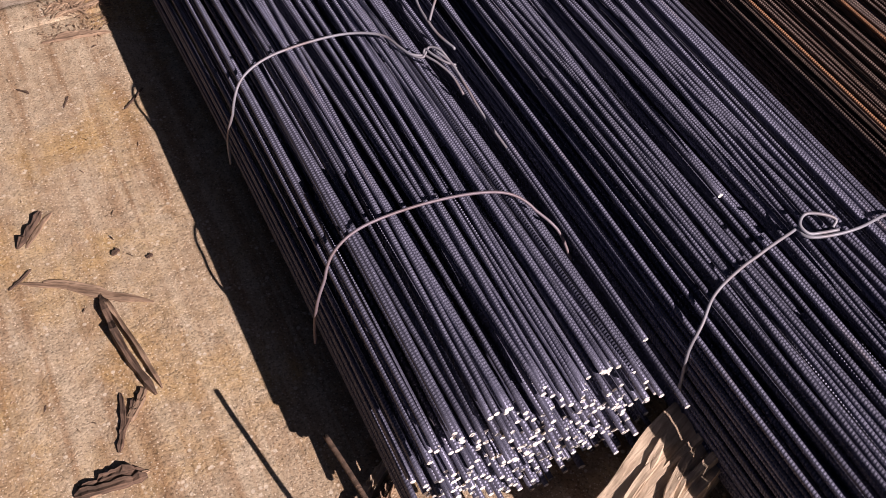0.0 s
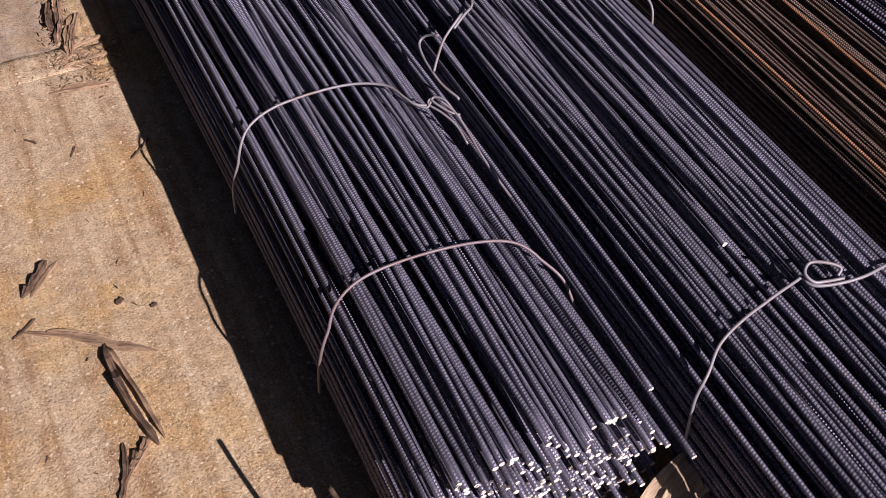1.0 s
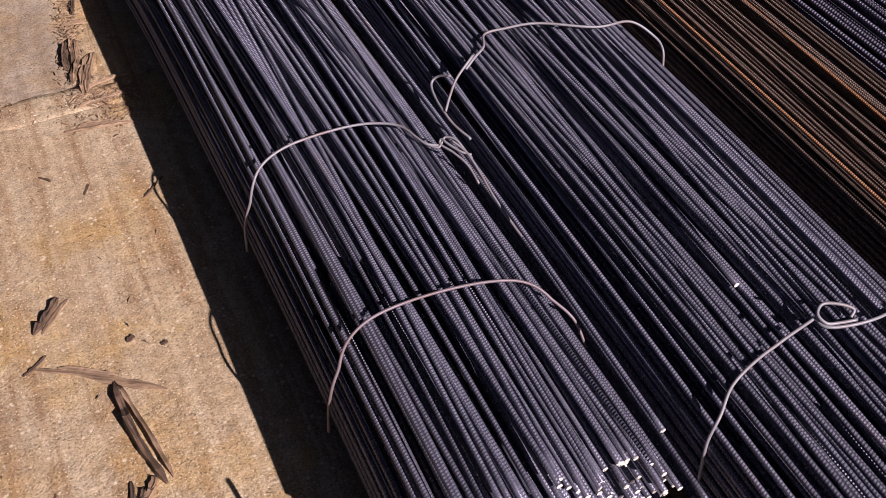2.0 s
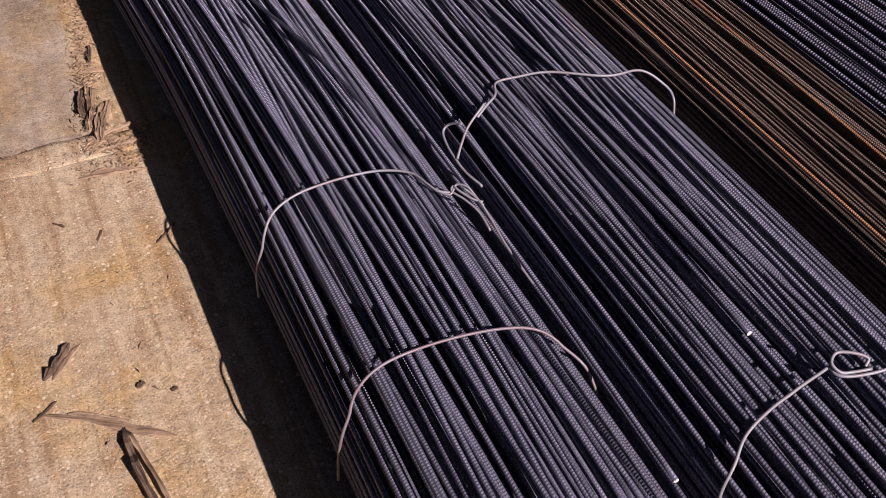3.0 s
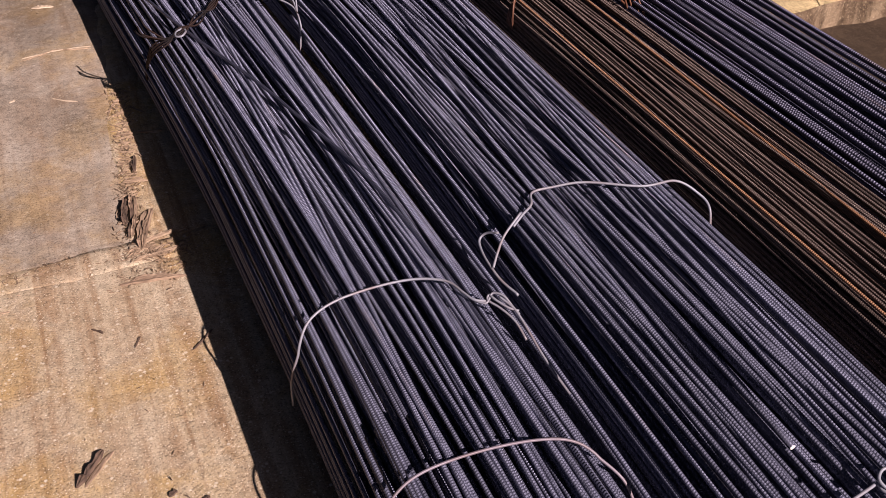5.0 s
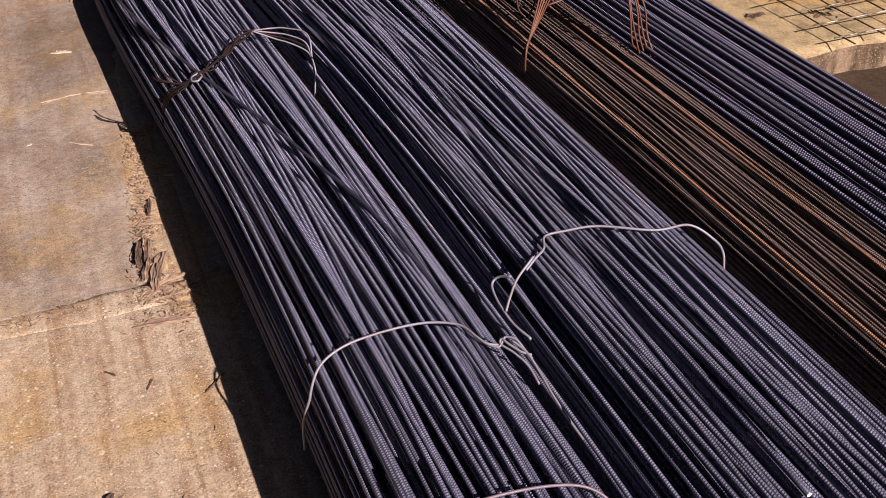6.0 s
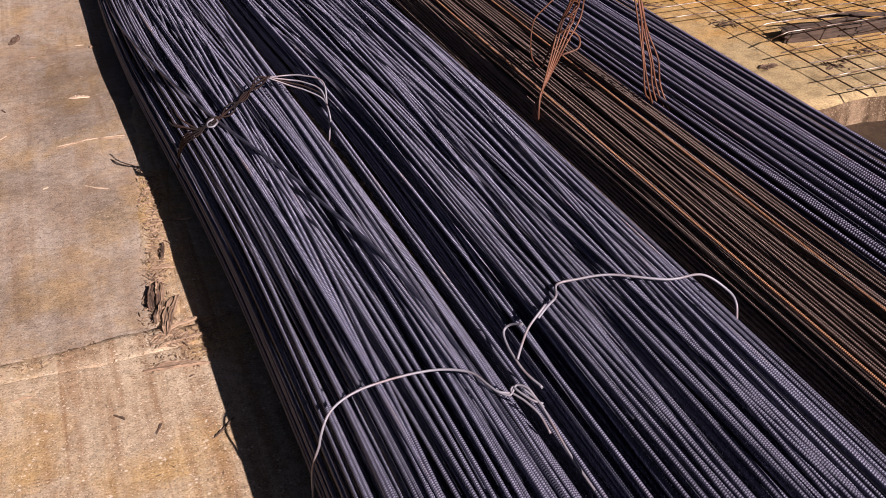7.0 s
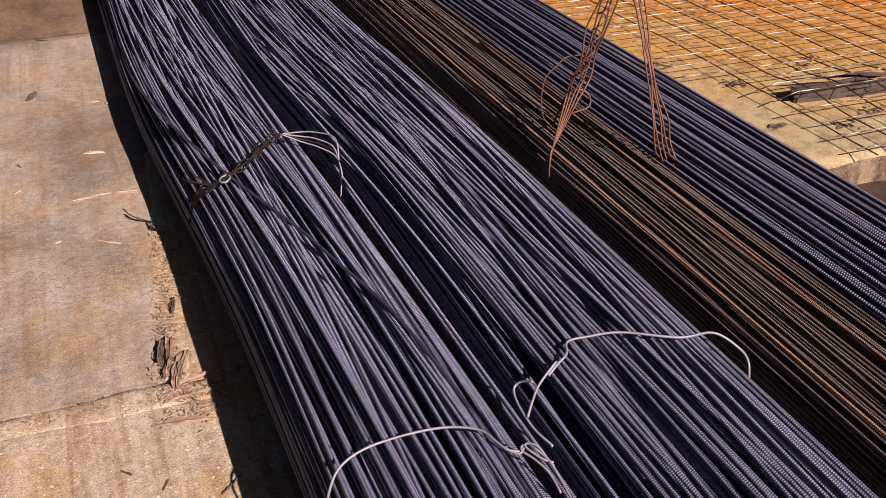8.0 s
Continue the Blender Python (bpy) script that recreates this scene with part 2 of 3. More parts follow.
def mesh_from(name, pieces, mats, ends=False):
    """One mesh from tubes (vertices, faces, uvs); with ends, the caps take the second material."""
    verts, faces, uvs, caps, base = [], [], [], [], 0
    for v, f, uv in pieces:
        verts.extend(v.tolist())
        faces.extend(tuple(i + base for i in face) for face in f)
        uvs.extend(uv)
        caps.extend([0] * (len(f) - 2) + [1, 1])
        base += len(v)
    me = bpy.data.meshes.new(name)
    me.from_pydata(verts, [], faces)
    layer = me.uv_layers.new(name="UVMap")
    layer.data.foreach_set("uv", np.array(uvs, dtype=np.float32).ravel())
    for m in mats:
        me.materials.append(m)
    caps = np.array(caps)
    me.polygons.foreach_set("use_smooth", caps == 0)
    if ends:
        me.polygons.foreach_set("material_index", caps.astype(np.int32))
    me.update()
    return me


def part(name, me, parent, label=""):
    ob = new(name, me)
    ob.parent = parent
    if label:
        tagged(ob, label)
    return ob


def bm_mesh(name, bm, mat, smooth=False):
    me = bpy.data.meshes.new(name)
    bm.normal_update()
    bm.to_mesh(me)
    bm.free()
    me.materials.append(mat)
    if smooth:
        me.polygons.foreach_set("use_smooth", [True] * len(me.polygons))
    return me


# ---- ground ----
def ground_sheet():
    bm = bmesh.new()
    bmesh.ops.create_grid(bm, x_segments=8, y_segments=8, size=400)
    ob = new("ground", bm_mesh("ground", bm, DIRT))
    ob.location.z = -0.03
    return tagged(ob, "dark packed dirt under the worn concrete yard", "ground", kind="structure")


def slab(name, x0, x1, y0, y1, top, thick, mat, label, cell=0.04, rough=0.004, ragged=0.012, skew=0.0, seed=0, drop=0.004, rim_mat=None):
    """A worn slab: an uneven top with ragged, rounded edges, and real sides."""
    nx, ny = max(4, int((x1 - x0) / cell)), max(4, int((y1 - y0) / cell))
    nx, ny = min(nx, 130), min(ny, 160)
    verts, faces = [], []
    for j in range(ny + 1):
        for i in range(nx + 1):
            x, y = x0 + (x1 - x0) * i / nx, y0 + (y1 - y0) * j / ny
            edge = min(i, nx - i, j, ny - j)
            x += skew * (y - y0)
            z = top + rough * noise.noise((x * 2.2, y * 2.2, seed)) + rough * 0.4 * noise.noise((x * 9, y * 9, seed + 3.3))
            if edge == 0:
                x += ragged * noise.noise((x * 6, y * 6, seed + 7.1))
                y += ragged * noise.noise((x * 6, y * 6, seed + 1.7))
                z -= drop
            verts.append((x, y, z))
    for j in range(ny):
        for i in range(nx):
            a = j * (nx + 1) + i
            faces.append((a, a + 1, a + nx + 2, a + nx + 1))
    rim = [i for i in range(nx + 1)] + [(j + 1) * (nx + 1) + nx for j in range(ny)]
    rim += [ny * (nx + 1) + i for i in range(nx - 1, -1, -1)] + [j * (nx + 1) for j in range(ny - 1, 0, -1)]
    base = len(verts)
    for r in rim:
        verts.append((verts[r][0], verts[r][1], top - thick))
    for k in range(len(rim)):
        k2 = (k + 1) % len(rim)
        faces.append((rim[k2], rim[k], base + k, base + k2))
    me = bpy.data.meshes.new(name)
    me.from_pydata(verts, [], faces)
    me.materials.append(mat)
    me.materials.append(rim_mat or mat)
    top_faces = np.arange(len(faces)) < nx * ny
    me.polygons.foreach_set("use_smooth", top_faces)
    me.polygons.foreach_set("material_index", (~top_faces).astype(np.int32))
    return tagged(new(name, me), label, "concrete", kind="structure")


ground_sheet()
slab("pavement_near", -5.0, 1.30, -3.0, 2.285, 0.0, 0.05, CONCRETE, "sandy tan worn concrete pavement with broom streaks", seed=1)
slab("pavement_far", -4.0, 0.055, 2.31, 5.73, 0.0, 0.05, CONCRETE_GREY, "greyish worn concrete pavement slab with faint stains", skew=0.085, seed=2)
slab("pavement_end", -3.7, 0.345, 5.75, 9.0, -0.004, 0.05, CONCRETE_BROWN, "rust-brown worn concrete pavement slab", skew=0.085, seed=9)
slab("pavement_strip", 0.085, 1.30, 2.31, 9.0, -0.004, 0.05, CONCRETE, "tan concrete pavement strip under the steel bundles", skew=0.085, seed=3)


# ---- bundles of ribbed bars ----
def smooth_noise(s, seed, wave):
    return np.array([noise.noise((a / wave, seed * 1.37, 0.5)) for a in s])


class Bundle:
    """A long pile with a rounded section: bars lie round its outline, over a packed core."""

    def __init__(self, label, centre, half, foot, top, y0, y1, bar, steel, core, pull, flare, lean, loose, seed, power=4.2, slump=0.0):
        self.centre, self.half, self.foot, self.top = centre, half, foot, top
        self.y0, self.y1, self.bar, self.steel, self.core, self.loose = y0, y1, bar, steel, core, loose
        self.pull, self.flare, self.lean, self.power, self.slump = pull, flare, lean, power, slump
        self.rng = random.Random(seed)
        self.seed = seed
        self.ob = tagged(new("rebar_bundle"), label, "steel bars", "rebar bundles")
        self.ob.location = (centre, y0, 0)

    def axis(self, y):
        """The centre line, which bends off far away, and the width's share, pulled in at the ties."""
        bend = sum(np.interp(y + d, [0, 1.2, 2.0, 2.6, 3.2, 3.8, 4.5, 5.6, 9.0], self.pull) for d in (-0.45, -0.3, -0.15, 0, 0.15, 0.3, 0.45)) / 7
        return self.centre + bend

    def swell(self, y):
        """How much wider the pile is at y."""
        return sum(np.interp(y + d, [0, 2.7, 3.7, 4.5, 5.6], [1, 1, *self.flare]) for d in (-0.5, -0.25, 0, 0.25, 0.5)) / 5

    def section(self, a, inset=0.0):
        """A point of the section's outline at the angle a (0 right, 90 degrees top), as across and up."""
        w, h = self.half - inset, (self.top - self.foot) / 2 - inset
        c, s = math.cos(a), math.sin(a)
        e = 2 / self.power
        up = (self.top + self.foot) / 2 + h * abs(s) ** e * (1 if s >= 0 else -1)
        lean = 1 - self.lean[c > 0] * (up - self.foot) / (self.top - self.foot)
        return w * lean * abs(c) ** e * (1 if c >= 0 else -1), up

    def sag(self, u, y, up):
        """How far the open shoulder has slid down further along the pile."""
        return self.slump * np.clip((y - 2.3) / 1.6, 0, 1) * np.clip(-u / self.half, 0, 1) ** 1.5 * np.clip((up - self.foot) / (self.top - self.foot), 0, 1)

    def rows(self, y0, y1):
        near = np.arange(y0, min(3.14, y1), 0.06)
        return np.concatenate([near, np.arange(max(3.2, y0), y1 + 0.01, 0.16)])

    def crest(self, across):
        """The height of the section's upper outline."""
        u = np.clip(np.abs(across) / (self.half * (1 - np.where(across > 0, self.lean[1], self.lean[0]) * 0.9)), 0, 1)
        return (self.top + self.foot) / 2 + (self.top - self.foot) / 2 * (1 - u ** self.power) ** (1 / self.power)

    def drift(self, y, seed):
        """A bar's own slow slant across the pile: straight runs between a few places, softly joined."""
        r = random.Random(seed)
        nodes = (-0.5, 1.3, 3.0, 4.8, 6.6, 9.5)
        offs = [r.gauss(0, k) for k in (0.5, 0.34, 0.75, 0.8, 0.9, 1.0)]
        return sum(np.interp(y + d, nodes, offs) for d in (-0.3, -0.15, 0, 0.15, 0.3)) / 5

    def bar_at(self, across, up, y0, y1, wander, seed, on_top):
        y = self.rows(y0, y1)
        flow = np.array([noise.noise((across * 7, a / 3.2, self.seed)) for a in y])
        dx = wander * (0.55 * flow + 0.5 * self.drift(y, seed) + 0.03 * smooth_noise(y, seed + 50, 0.8))
        edge = [self.half * (1 - k * 0.9) for k in self.lean]
        dz = 0.004 * smooth_noise(y, seed + 90, 2.2)
        if on_top and -edge[0] * 0.93 < across < edge[1] * 0.93:
            u = np.clip(across + dx, -edge[0] * 0.95, edge[1] * 0.95)
            dz = dz + np.clip(self.crest(u) - self.crest(across), -0.04, 0.02)
        else:
            u = across + 0.15 * dx
            dz = dz * 0.3
        x = self.axis(y) + u * self.swell(y)
        base = self.ob.location
        return np.stack([x - base[0], y - base[1], up + dz - self.sag(u, y, up)], 1)

    def add(self, path, mat, name="bar"):
        r = self.bar / 2
        me = mesh_from(name, [tube_data(path, r, 8, self.rng.random() * 6.28)], [mat, ENDS], ends=True)
        return part(name, me, self.ob)

    def build(self, gaps):
        rng = self.rng
        deep = min(self.bar, 0.010)
        # outline bars, from the right foot over the top to the left foot
        samples = [self.section(a, self.bar / 2) for a in np.linspace(-0.75, math.pi + 0.75, 500)]
        lens = np.concatenate([[0], np.cumsum([math.dist(a, b) for a, b in zip(samples, samples[1:])])])
        for layer, inset in ((0, 0.0), (1, deep * 5.0), (2, deep * 7.2)):
            at, clump = 0.0, 2
            while at < lens[-1]:
                x, z = np.interp(at, lens, [p[0] for p in samples]), np.interp(at, lens, [p[1] for p in samples])
                mid = (self.top + self.foot) / 2
                on_top = z > mid
                shrink = 1 - inset / self.half
                xi, zi = x * shrink, mid + (z - mid) * (1 - inset / (self.top - mid))
                wander = self.loose if on_top and layer == 0 else self.loose * 0.7
                start = self.y0 + (rng.gauss(0, 0.02) if rng.random() < 0.85 else rng.uniform(-0.05, 0.06))
                sink = rng.uniform(-0.35, 0.2) if rng.random() < 0.75 else rng.uniform(-1.3, -0.6)
                self.add(self.bar_at(xi, zi + sink * self.bar, start, self.y1, wander, self.seed + rng.random() * 900, on_top), self.steel(rng, x / self.half))
                clump -= 1
                if not on_top:
                    at += self.bar * rng.uniform(0.98, 1.15)
                elif layer:
                    at += self.bar * rng.uniform(1.3, (3.0, 1.6)[layer - 1])
                elif clump > 0:
                    at += self.bar * rng.uniform(1.0, 1.2)
                else:
                    # bars lie singly or in small clumps with open gaps between them, tighter on one side of the pile
                    open_here = np.interp(x / self.half, (-1, -0.75, 0.15, 0.5, 1), gaps)
                    clump = rng.choice((1, 1, 1, 2, 2)) if rng.random() < open_here else rng.choice((1, 2, 3))
                    at += self.bar * (1.3 + open_here * rng.uniform(0.4, 2.0))
        # packed core: only its near ends can be seen
        pieces = []
        step = self.bar * 1.35
        z, row = self.foot + self.bar / 2, 0
        while z < self.top - self.bar * 2.6:
            x = -self.half + self.bar * (1.4 + 0.5 * (row % 2))
            while x < self.half - self.bar * 1.4:
                start = self.y0 + abs(rng.gauss(0, 0.035)) - 0.014
                if rng.random() < 0.3:
                    x += step
                    continue
                room = (self.half - self.bar * 3.6) * (1 - self.lean[x > 0] * (z - self.foot) / (self.top - self.foot))
                mid = (self.top + self.foot) / 2
                tall = (self.top - self.foot) / 2 - self.bar * (4.0 if z > mid else 0.6)
                if (abs(x) / room) ** self.power + (abs(z - mid) / tall) ** self.power > 1:
                    x += step
                    continue
                jx, jz = rng.uniform(-0.003, 0.003), rng.uniform(-0.003, 0.003)
                path = [(x + jx, start - self.y0, z + jz), (x + jx + rng.uniform(-0.004, 0.004), start - self.y0 + 0.3, z), (x, 0.6, z)]
                pieces.append(tube_data(np.array(path), self.bar / 2, 8, rng.random() * 6))
                x += step
            z += step * 0.9
            row += 1
        ob = part("packed_core", mesh_from("packed_core", pieces, [self.core, ENDS], ends=True), self.ob)
        tagged(ob, kind="stuff")
        # the dark inside of the pile further along
        y = np.arange(self.y0 + 0.5, self.y1, 0.25)
        ring = [self.section(a, deep * 8.6) for a in np.linspace(0, 2 * math.pi, 20, endpoint=False)]
        verts, faces = [], []
        for k, yy in enumerate(y):
            cx = float(self.axis(yy)) - self.centre
            wide = float(self.swell(yy))
            verts += [(cx + x * wide, yy - self.y0, z - float(self.sag(x, yy, z))) for x, z in ring]
        for k in range(len(y) - 1):
            for i in range(20):
                i2 = (i + 1) % 20
                faces.append((k * 20 + i, k * 20 + i2, (k + 1) * 20 + i2, (k + 1) * 20 + i))
        me = bpy.data.meshes.new("pile_core")
        me.from_pydata(verts, [], faces)
        me.materials.append(self.core)
        part("pile_core", me, self.ob)
        return self

    def over(self, a0, a1, y0, y1, lift=0.004, mat=None):
        """A stray bar that slants over the others, from one place across the pile to another."""
        base = self.ob.location
        y = self.rows(y0, y1)
        t = np.clip((y - y0) / (y1 - y0), 0, 1)
        u = a0 + (a1 - a0) * (0.7 * t + 0.3 * t * t * (3 - 2 * t)) + 0.004 * smooth_noise(y, a0 * 91 + y1, 2.5)
        x = self.axis(y) + u * self.swell(y)
        return self.add(np.stack([x - base[0], y - base[1], self.crest(u) + lift - self.sag(u, y, self.crest(u))], 1), mat or self.steel(self.rng, 0), "stray_bar")

    def tie(self, points, mat, radius=0.003, label="", count=60, name="wire_tie", of=None):
        """A wire round the pile, through points in the world."""
        base = np.array(self.ob.location)
        path = spline(points, count)
        u, mid = path[:, 0] - self.axis(path[:, 1]), (self.top + self.foot) / 2
        fac = 1 - np.where(u > 0, self.lean[1], self.lean[0]) * (path[:, 2] - self.foot) / (self.top - self.foot)
        v = (np.abs(u) / ((self.half + radius + 0.001) * fac)) ** self.power + (np.abs(path[:, 2] - mid) / (mid - self.foot + radius + 0.014)) ** self.power
        push = np.where(v < 1, np.maximum(v, 0.2) ** (-1 / self.power), 1.0)
        path[:, 0] += u * (push - 1)
        path[:, 2] = mid + (path[:, 2] - mid) * push
        me = mesh_from(name, [tube_data(path - base, radius, 8)], [mat])
        return part(name, me, of or self.ob, label)


STRAIGHT, EVEN = [0] * 9, (1, 1, 1)
b1 = Bundle("bundle of blue-grey ribbed steel bars tied with wire", 0.507, 0.226, 0.02, 0.285, 0.66, 9.0, 0.010,
            lambda r, u: STEEL_BLUE, STEEL_CORE, [0, 0, -0.015, -0.035, -0.068, -0.105, -0.135, -0.16, -0.19], (1.09, 1.09, 1.0), (0.12, 0.15), 0.075, 11, slump=0.10).build((0.5, 1.0, 0.8, 0.45, 0.25))
b2 = Bundle("loose bundle of blue-grey ribbed steel bars", 1.030, 0.258, 0.02, 0.30, 0.05, 9.0, 0.010,
            lambda r, u: STEEL_BLUE, STEEL_CORE, [0, 0, -0.006, -0.006, -0.018, -0.055, -0.09, -0.115, -0.15], (1.04, 1.06, 1.05), (0.0, 0.04), 0.08, 23, 3.8).build((0.2, 0.35, 1.0, 0.8, 0.35))
b3 = Bundle("bundle of thin brown rusting ribbed bars with wire sling", 1.525, 0.185, 0.02, 0.27, 0.3, 9.0, 0.008,
            lambda r, u: STEEL_ORANGE if r.random() < 0.012 else STEEL_BROWN, STEEL_CORE, STRAIGHT, EVEN, (0.04, 0.03), 0.03, 37, 5.0).build((0.4, 0.8, 0.9, 0.8, 0.6))
b4 = Bundle("bundle of thicker blue-grey ribbed bars", 1.922, 0.238, 0.02, 0.30, 0.5, 9.0, 0.014,
            lambda r, u: STEEL_THICK, STEEL_CORE, STRAIGHT, EVEN, (0.05, 0.1), 0.02, 41).build((0.05, 0.3, 0.8, 0.5, 0.05))

# stray bars that slant over the piles
mix = random.Random(77)
for _ in range(13):
    a0 = mix.uniform(-0.15, 0.18)
    b1.over(a0, max(-0.15, min(0.18, a0 + mix.choice((-1, 1)) * mix.uniform(0.08, 0.22))), 0.67, mix.uniform(4.2, 8.5), mix.uniform(0.002, 0.009))
for a0, a1, y0, y1 in ((-0.173, -0.10, 1.295, 6.0), (-0.055, 0.02, 0.89, 5.0)):
    b2.over(a0, a1, y0, y1)
for _ in range(14):
    a0 = mix.uniform(-0.2, 0.2)
    b2.over(a0, max(-0.21, min(0.21, a0 + mix.choice((-1, 1)) * mix.uniform(0.1, 0.28))), 0.08, mix.uniform(4.0, 8.5), mix.uniform(0.002, 0.009))
for a0, a1, y0, y1 in ((-0.08, 0.05, 0.32, 6.0), (0.07, -0.06, 0.31, 5.0)):
    b3.over(a0, a1, y0, y1, mat=STEEL_BROWN)
b3.over(-0.14, -0.125, 0.32, 6.0, mat=STEEL_ORANGE)
b3.over(0.03, 0.07, 0.32, 4.0, mat=STEEL_ORANGE)
b1.add(spline([(0.19, 6.0, 0.10), (0.172, 5.4, 0.125), (0.170, 4.47, 0.172), (0.241, 3.65, 0.243), (0.350, 2.99, 0.290), (0.465, 2.546, 0.303), (0.525, 2.284, 0.303), (0.588, 2.0, 0.300), (0.628, 1.6, 0.288), (0.646, 1.2, 0.276), (0.656, 0.9, 0.270), (0.662, 0.66, 0.268)], 80)
       - np.array(b1.ob.location), STEEL_BLUE, "stray_bar")

for x, y, z in ((0.735, 0.60, 0.21), (0.728, 0.72, 0.24)):
    base = np.array(b1.ob.location)
    b1.add(spline([(x, y, z), (x + 0.004, y + 0.6, z + 0.005), (x - 0.002, y + 1.4, z - 0.01), (x - 0.01, y + 2.4, z - 0.03)], 50) - base, STEEL_BLUE, "stray_bar")

# ties: plain round wire, standing a little proud of the bars
b1.tie([(0.272, 1.035, 0.09), (0.276, 1.03, 0.17), (0.296, 1.04, 0.228), (0.339, 1.065, 0.270), (0.40, 1.081, 0.290), (0.50, 1.083, 0.296), (0.589, 1.070, 0.291), (0.66, 1.045, 0.278), (0.712, 0.99, 0.242), (0.728, 0.95, 0.19)],
       WIRE_PINK, 0.0028, "reddish plain tie wire")
grey_tie = b1.tie([(0.272, 1.52, 0.09), (0.276, 1.515, 0.17), (0.304, 1.521, 0.238), (0.341, 1.543, 0.274), (0.406, 1.56, 0.298), (0.489, 1.563, 0.304), (0.560, 1.552, 0.306), (0.612, 1.522, 0.306), (0.630, 1.480, 0.303), (0.642, 1.455, 0.300), (0.664, 1.445, 0.296)],
       WIRE, 0.0028, "grey plain tie wire")
b1.tie([(0.640, 1.458, 0.298), (0.660, 1.440, 0.296), (0.672, 1.446, 0.300), (0.682, 1.452, 0.306), (0.698, 1.436, 0.306), (0.708, 1.412, 0.292), (0.714, 1.395, 0.285)], WIRE, 0.0025, "bent wire end of the knot", 36, "wire_end", grey_tie)
b1.tie([(0.716, 1.402, 0.288), (0.698, 1.412, 0.294), (0.680, 1.436, 0.302), (0.674, 1.452, 0.304), (0.668, 1.444, 0.298), (0.684, 1.418, 0.292), (0.700, 1.385, 0.280), (0.706, 1.345, 0.262)], WIRE, 0.0025, "bent wire end of the knot", 40, "wire_end", grey_tie)
b1.tie([(0.690, 1.440, 0.304), (0.708, 1.405, 0.292), (0.716, 1.360, 0.272), (0.722, 1.31, 0.250), (0.732, 1.25, 0.228), (0.744, 1.19, 0.208), (0.756, 1.13, 0.192)], WIRE, 0.0025, "long bent wire end of the knot", 40, "wire_end", grey_tie)
for p, q in (((0.225, 2.985, 0.315), (0.235, 2.955, 0.30)), ((0.238, 3.0, 0.335), (0.25, 2.96, 0.315)), ((0.215, 3.01, 0.295), (0.235, 2.975, 0.285))):
    b1.tie([p, q, (0.30, 2.925, 0.285), (0.335, 2.935, 0.29)], WIRE_DARK, 0.0026, "loose dark wire end", 24)
# the four-strand tie further on, twisted to an eye
for k in range(4):
    d = (k - 1.5)
    b1.tie([(0.238, 3.06 + 0.006 * d, 0.10), (0.256, 3.02 + 0.006 * d, 0.17), (0.309, 2.918 + 0.016 * d, 0.262), (0.345, 2.942 - 0.015 * d, 0.290), (0.403, 2.985 + 0.016 * d, 0.305 + 0.010 * (k % 2)),
            (0.46, 3.045 - 0.015 * d, 0.318), (0.515, 3.105 + 0.015 * d, 0.328 + 0.010 * (k % 2)), (0.563, 3.141 - 0.004 * d, 0.334)], WIRE_DARK, 0.0026, "dark twisted tie wire", 50)
    drop = (0.0, 0.018, 0.028, 0.036)[k]
    b1.tie([(0.555, 3.135, 0.334), (0.622, 3.15 - 0.012 * k, 0.326 - drop * 0.6), (0.668, 3.13 - 0.014 * k, 0.326 - drop), (0.712 + 0.01 * (k == 0), 3.08 - 0.012 * k, 0.315 - drop * 1.3),
            (0.716, 3.02 - 0.01 * k, 0.25 - drop * 0.5), (0.712, 2.99, 0.195), (0.700, 2.97, 0.13)], WIRE if k != 2 else WIRE_DARK, 0.0027, "slack tie wire", 40)
b1.tie([(0.357, 2.945, 0.296), (0.352, 2.92, 0.302), (0.338, 2.905, 0.298), (0.326, 2.915, 0.292), (0.331, 2.94, 0.292), (0.35, 2.955, 0.296)], WIRE, 0.0032, "bright wire eye", 30)
loose_tie = b2.tie([(0.820, 1.650, 0.300), (0.850, 1.668, 0.312), (0.880, 1.688, 0.318), (0.902, 1.728, 0.320), (0.952, 1.728, 0.322), (1.027, 1.710, 0.327), (1.141, 1.656, 0.320), (1.235, 1.66, 0.308), (1.29, 1.635, 0.27), (1.318, 1.63, 0.23), (1.305, 1.60, 0.20)],
       WIRE, 0.003, "grey plain tie wire", 90)
b2.tie([(0.770, 1.512, 0.228), (0.752, 1.556, 0.238), (0.744, 1.596, 0.250), (0.745, 1.64, 0.254), (0.752, 1.678, 0.262), (0.768, 1.682, 0.275), (0.786, 1.655, 0.290)], WIRE, 0.003, "hooked wire end", 40, "wire_end", loose_tie)
b2.tie([(0.746, 1.590, 0.252), (0.768, 1.615, 0.272), (0.795, 1.640, 0.292), (0.845, 1.668, 0.318)], WIRE, 0.003, "hooked wire end", 24, "wire_end", loose_tie)
b2.tie([(0.776, 0.655, 0.15), (0.784, 0.66, 0.20), (0.802, 0.670, 0.236), (0.827, 0.684, 0.268), (0.858, 0.715, 0.290), (0.906, 0.736, 0.308), (0.957, 0.749, 0.318), (1.026, 0.764, 0.319), (1.036, 0.768, 0.318)], WIRE, 0.003, "grey plain tie wire")
b2.tie([(1.100, 0.736, 0.318), (1.067, 0.742, 0.319), (1.045, 0.748, 0.322), (1.038, 0.765, 0.33), (1.055, 0.776, 0.336), (1.080, 0.765, 0.336), (1.100, 0.75, 0.33), (1.09, 0.742, 0.322)], WIRE, 0.003, "looped wire end", 50)
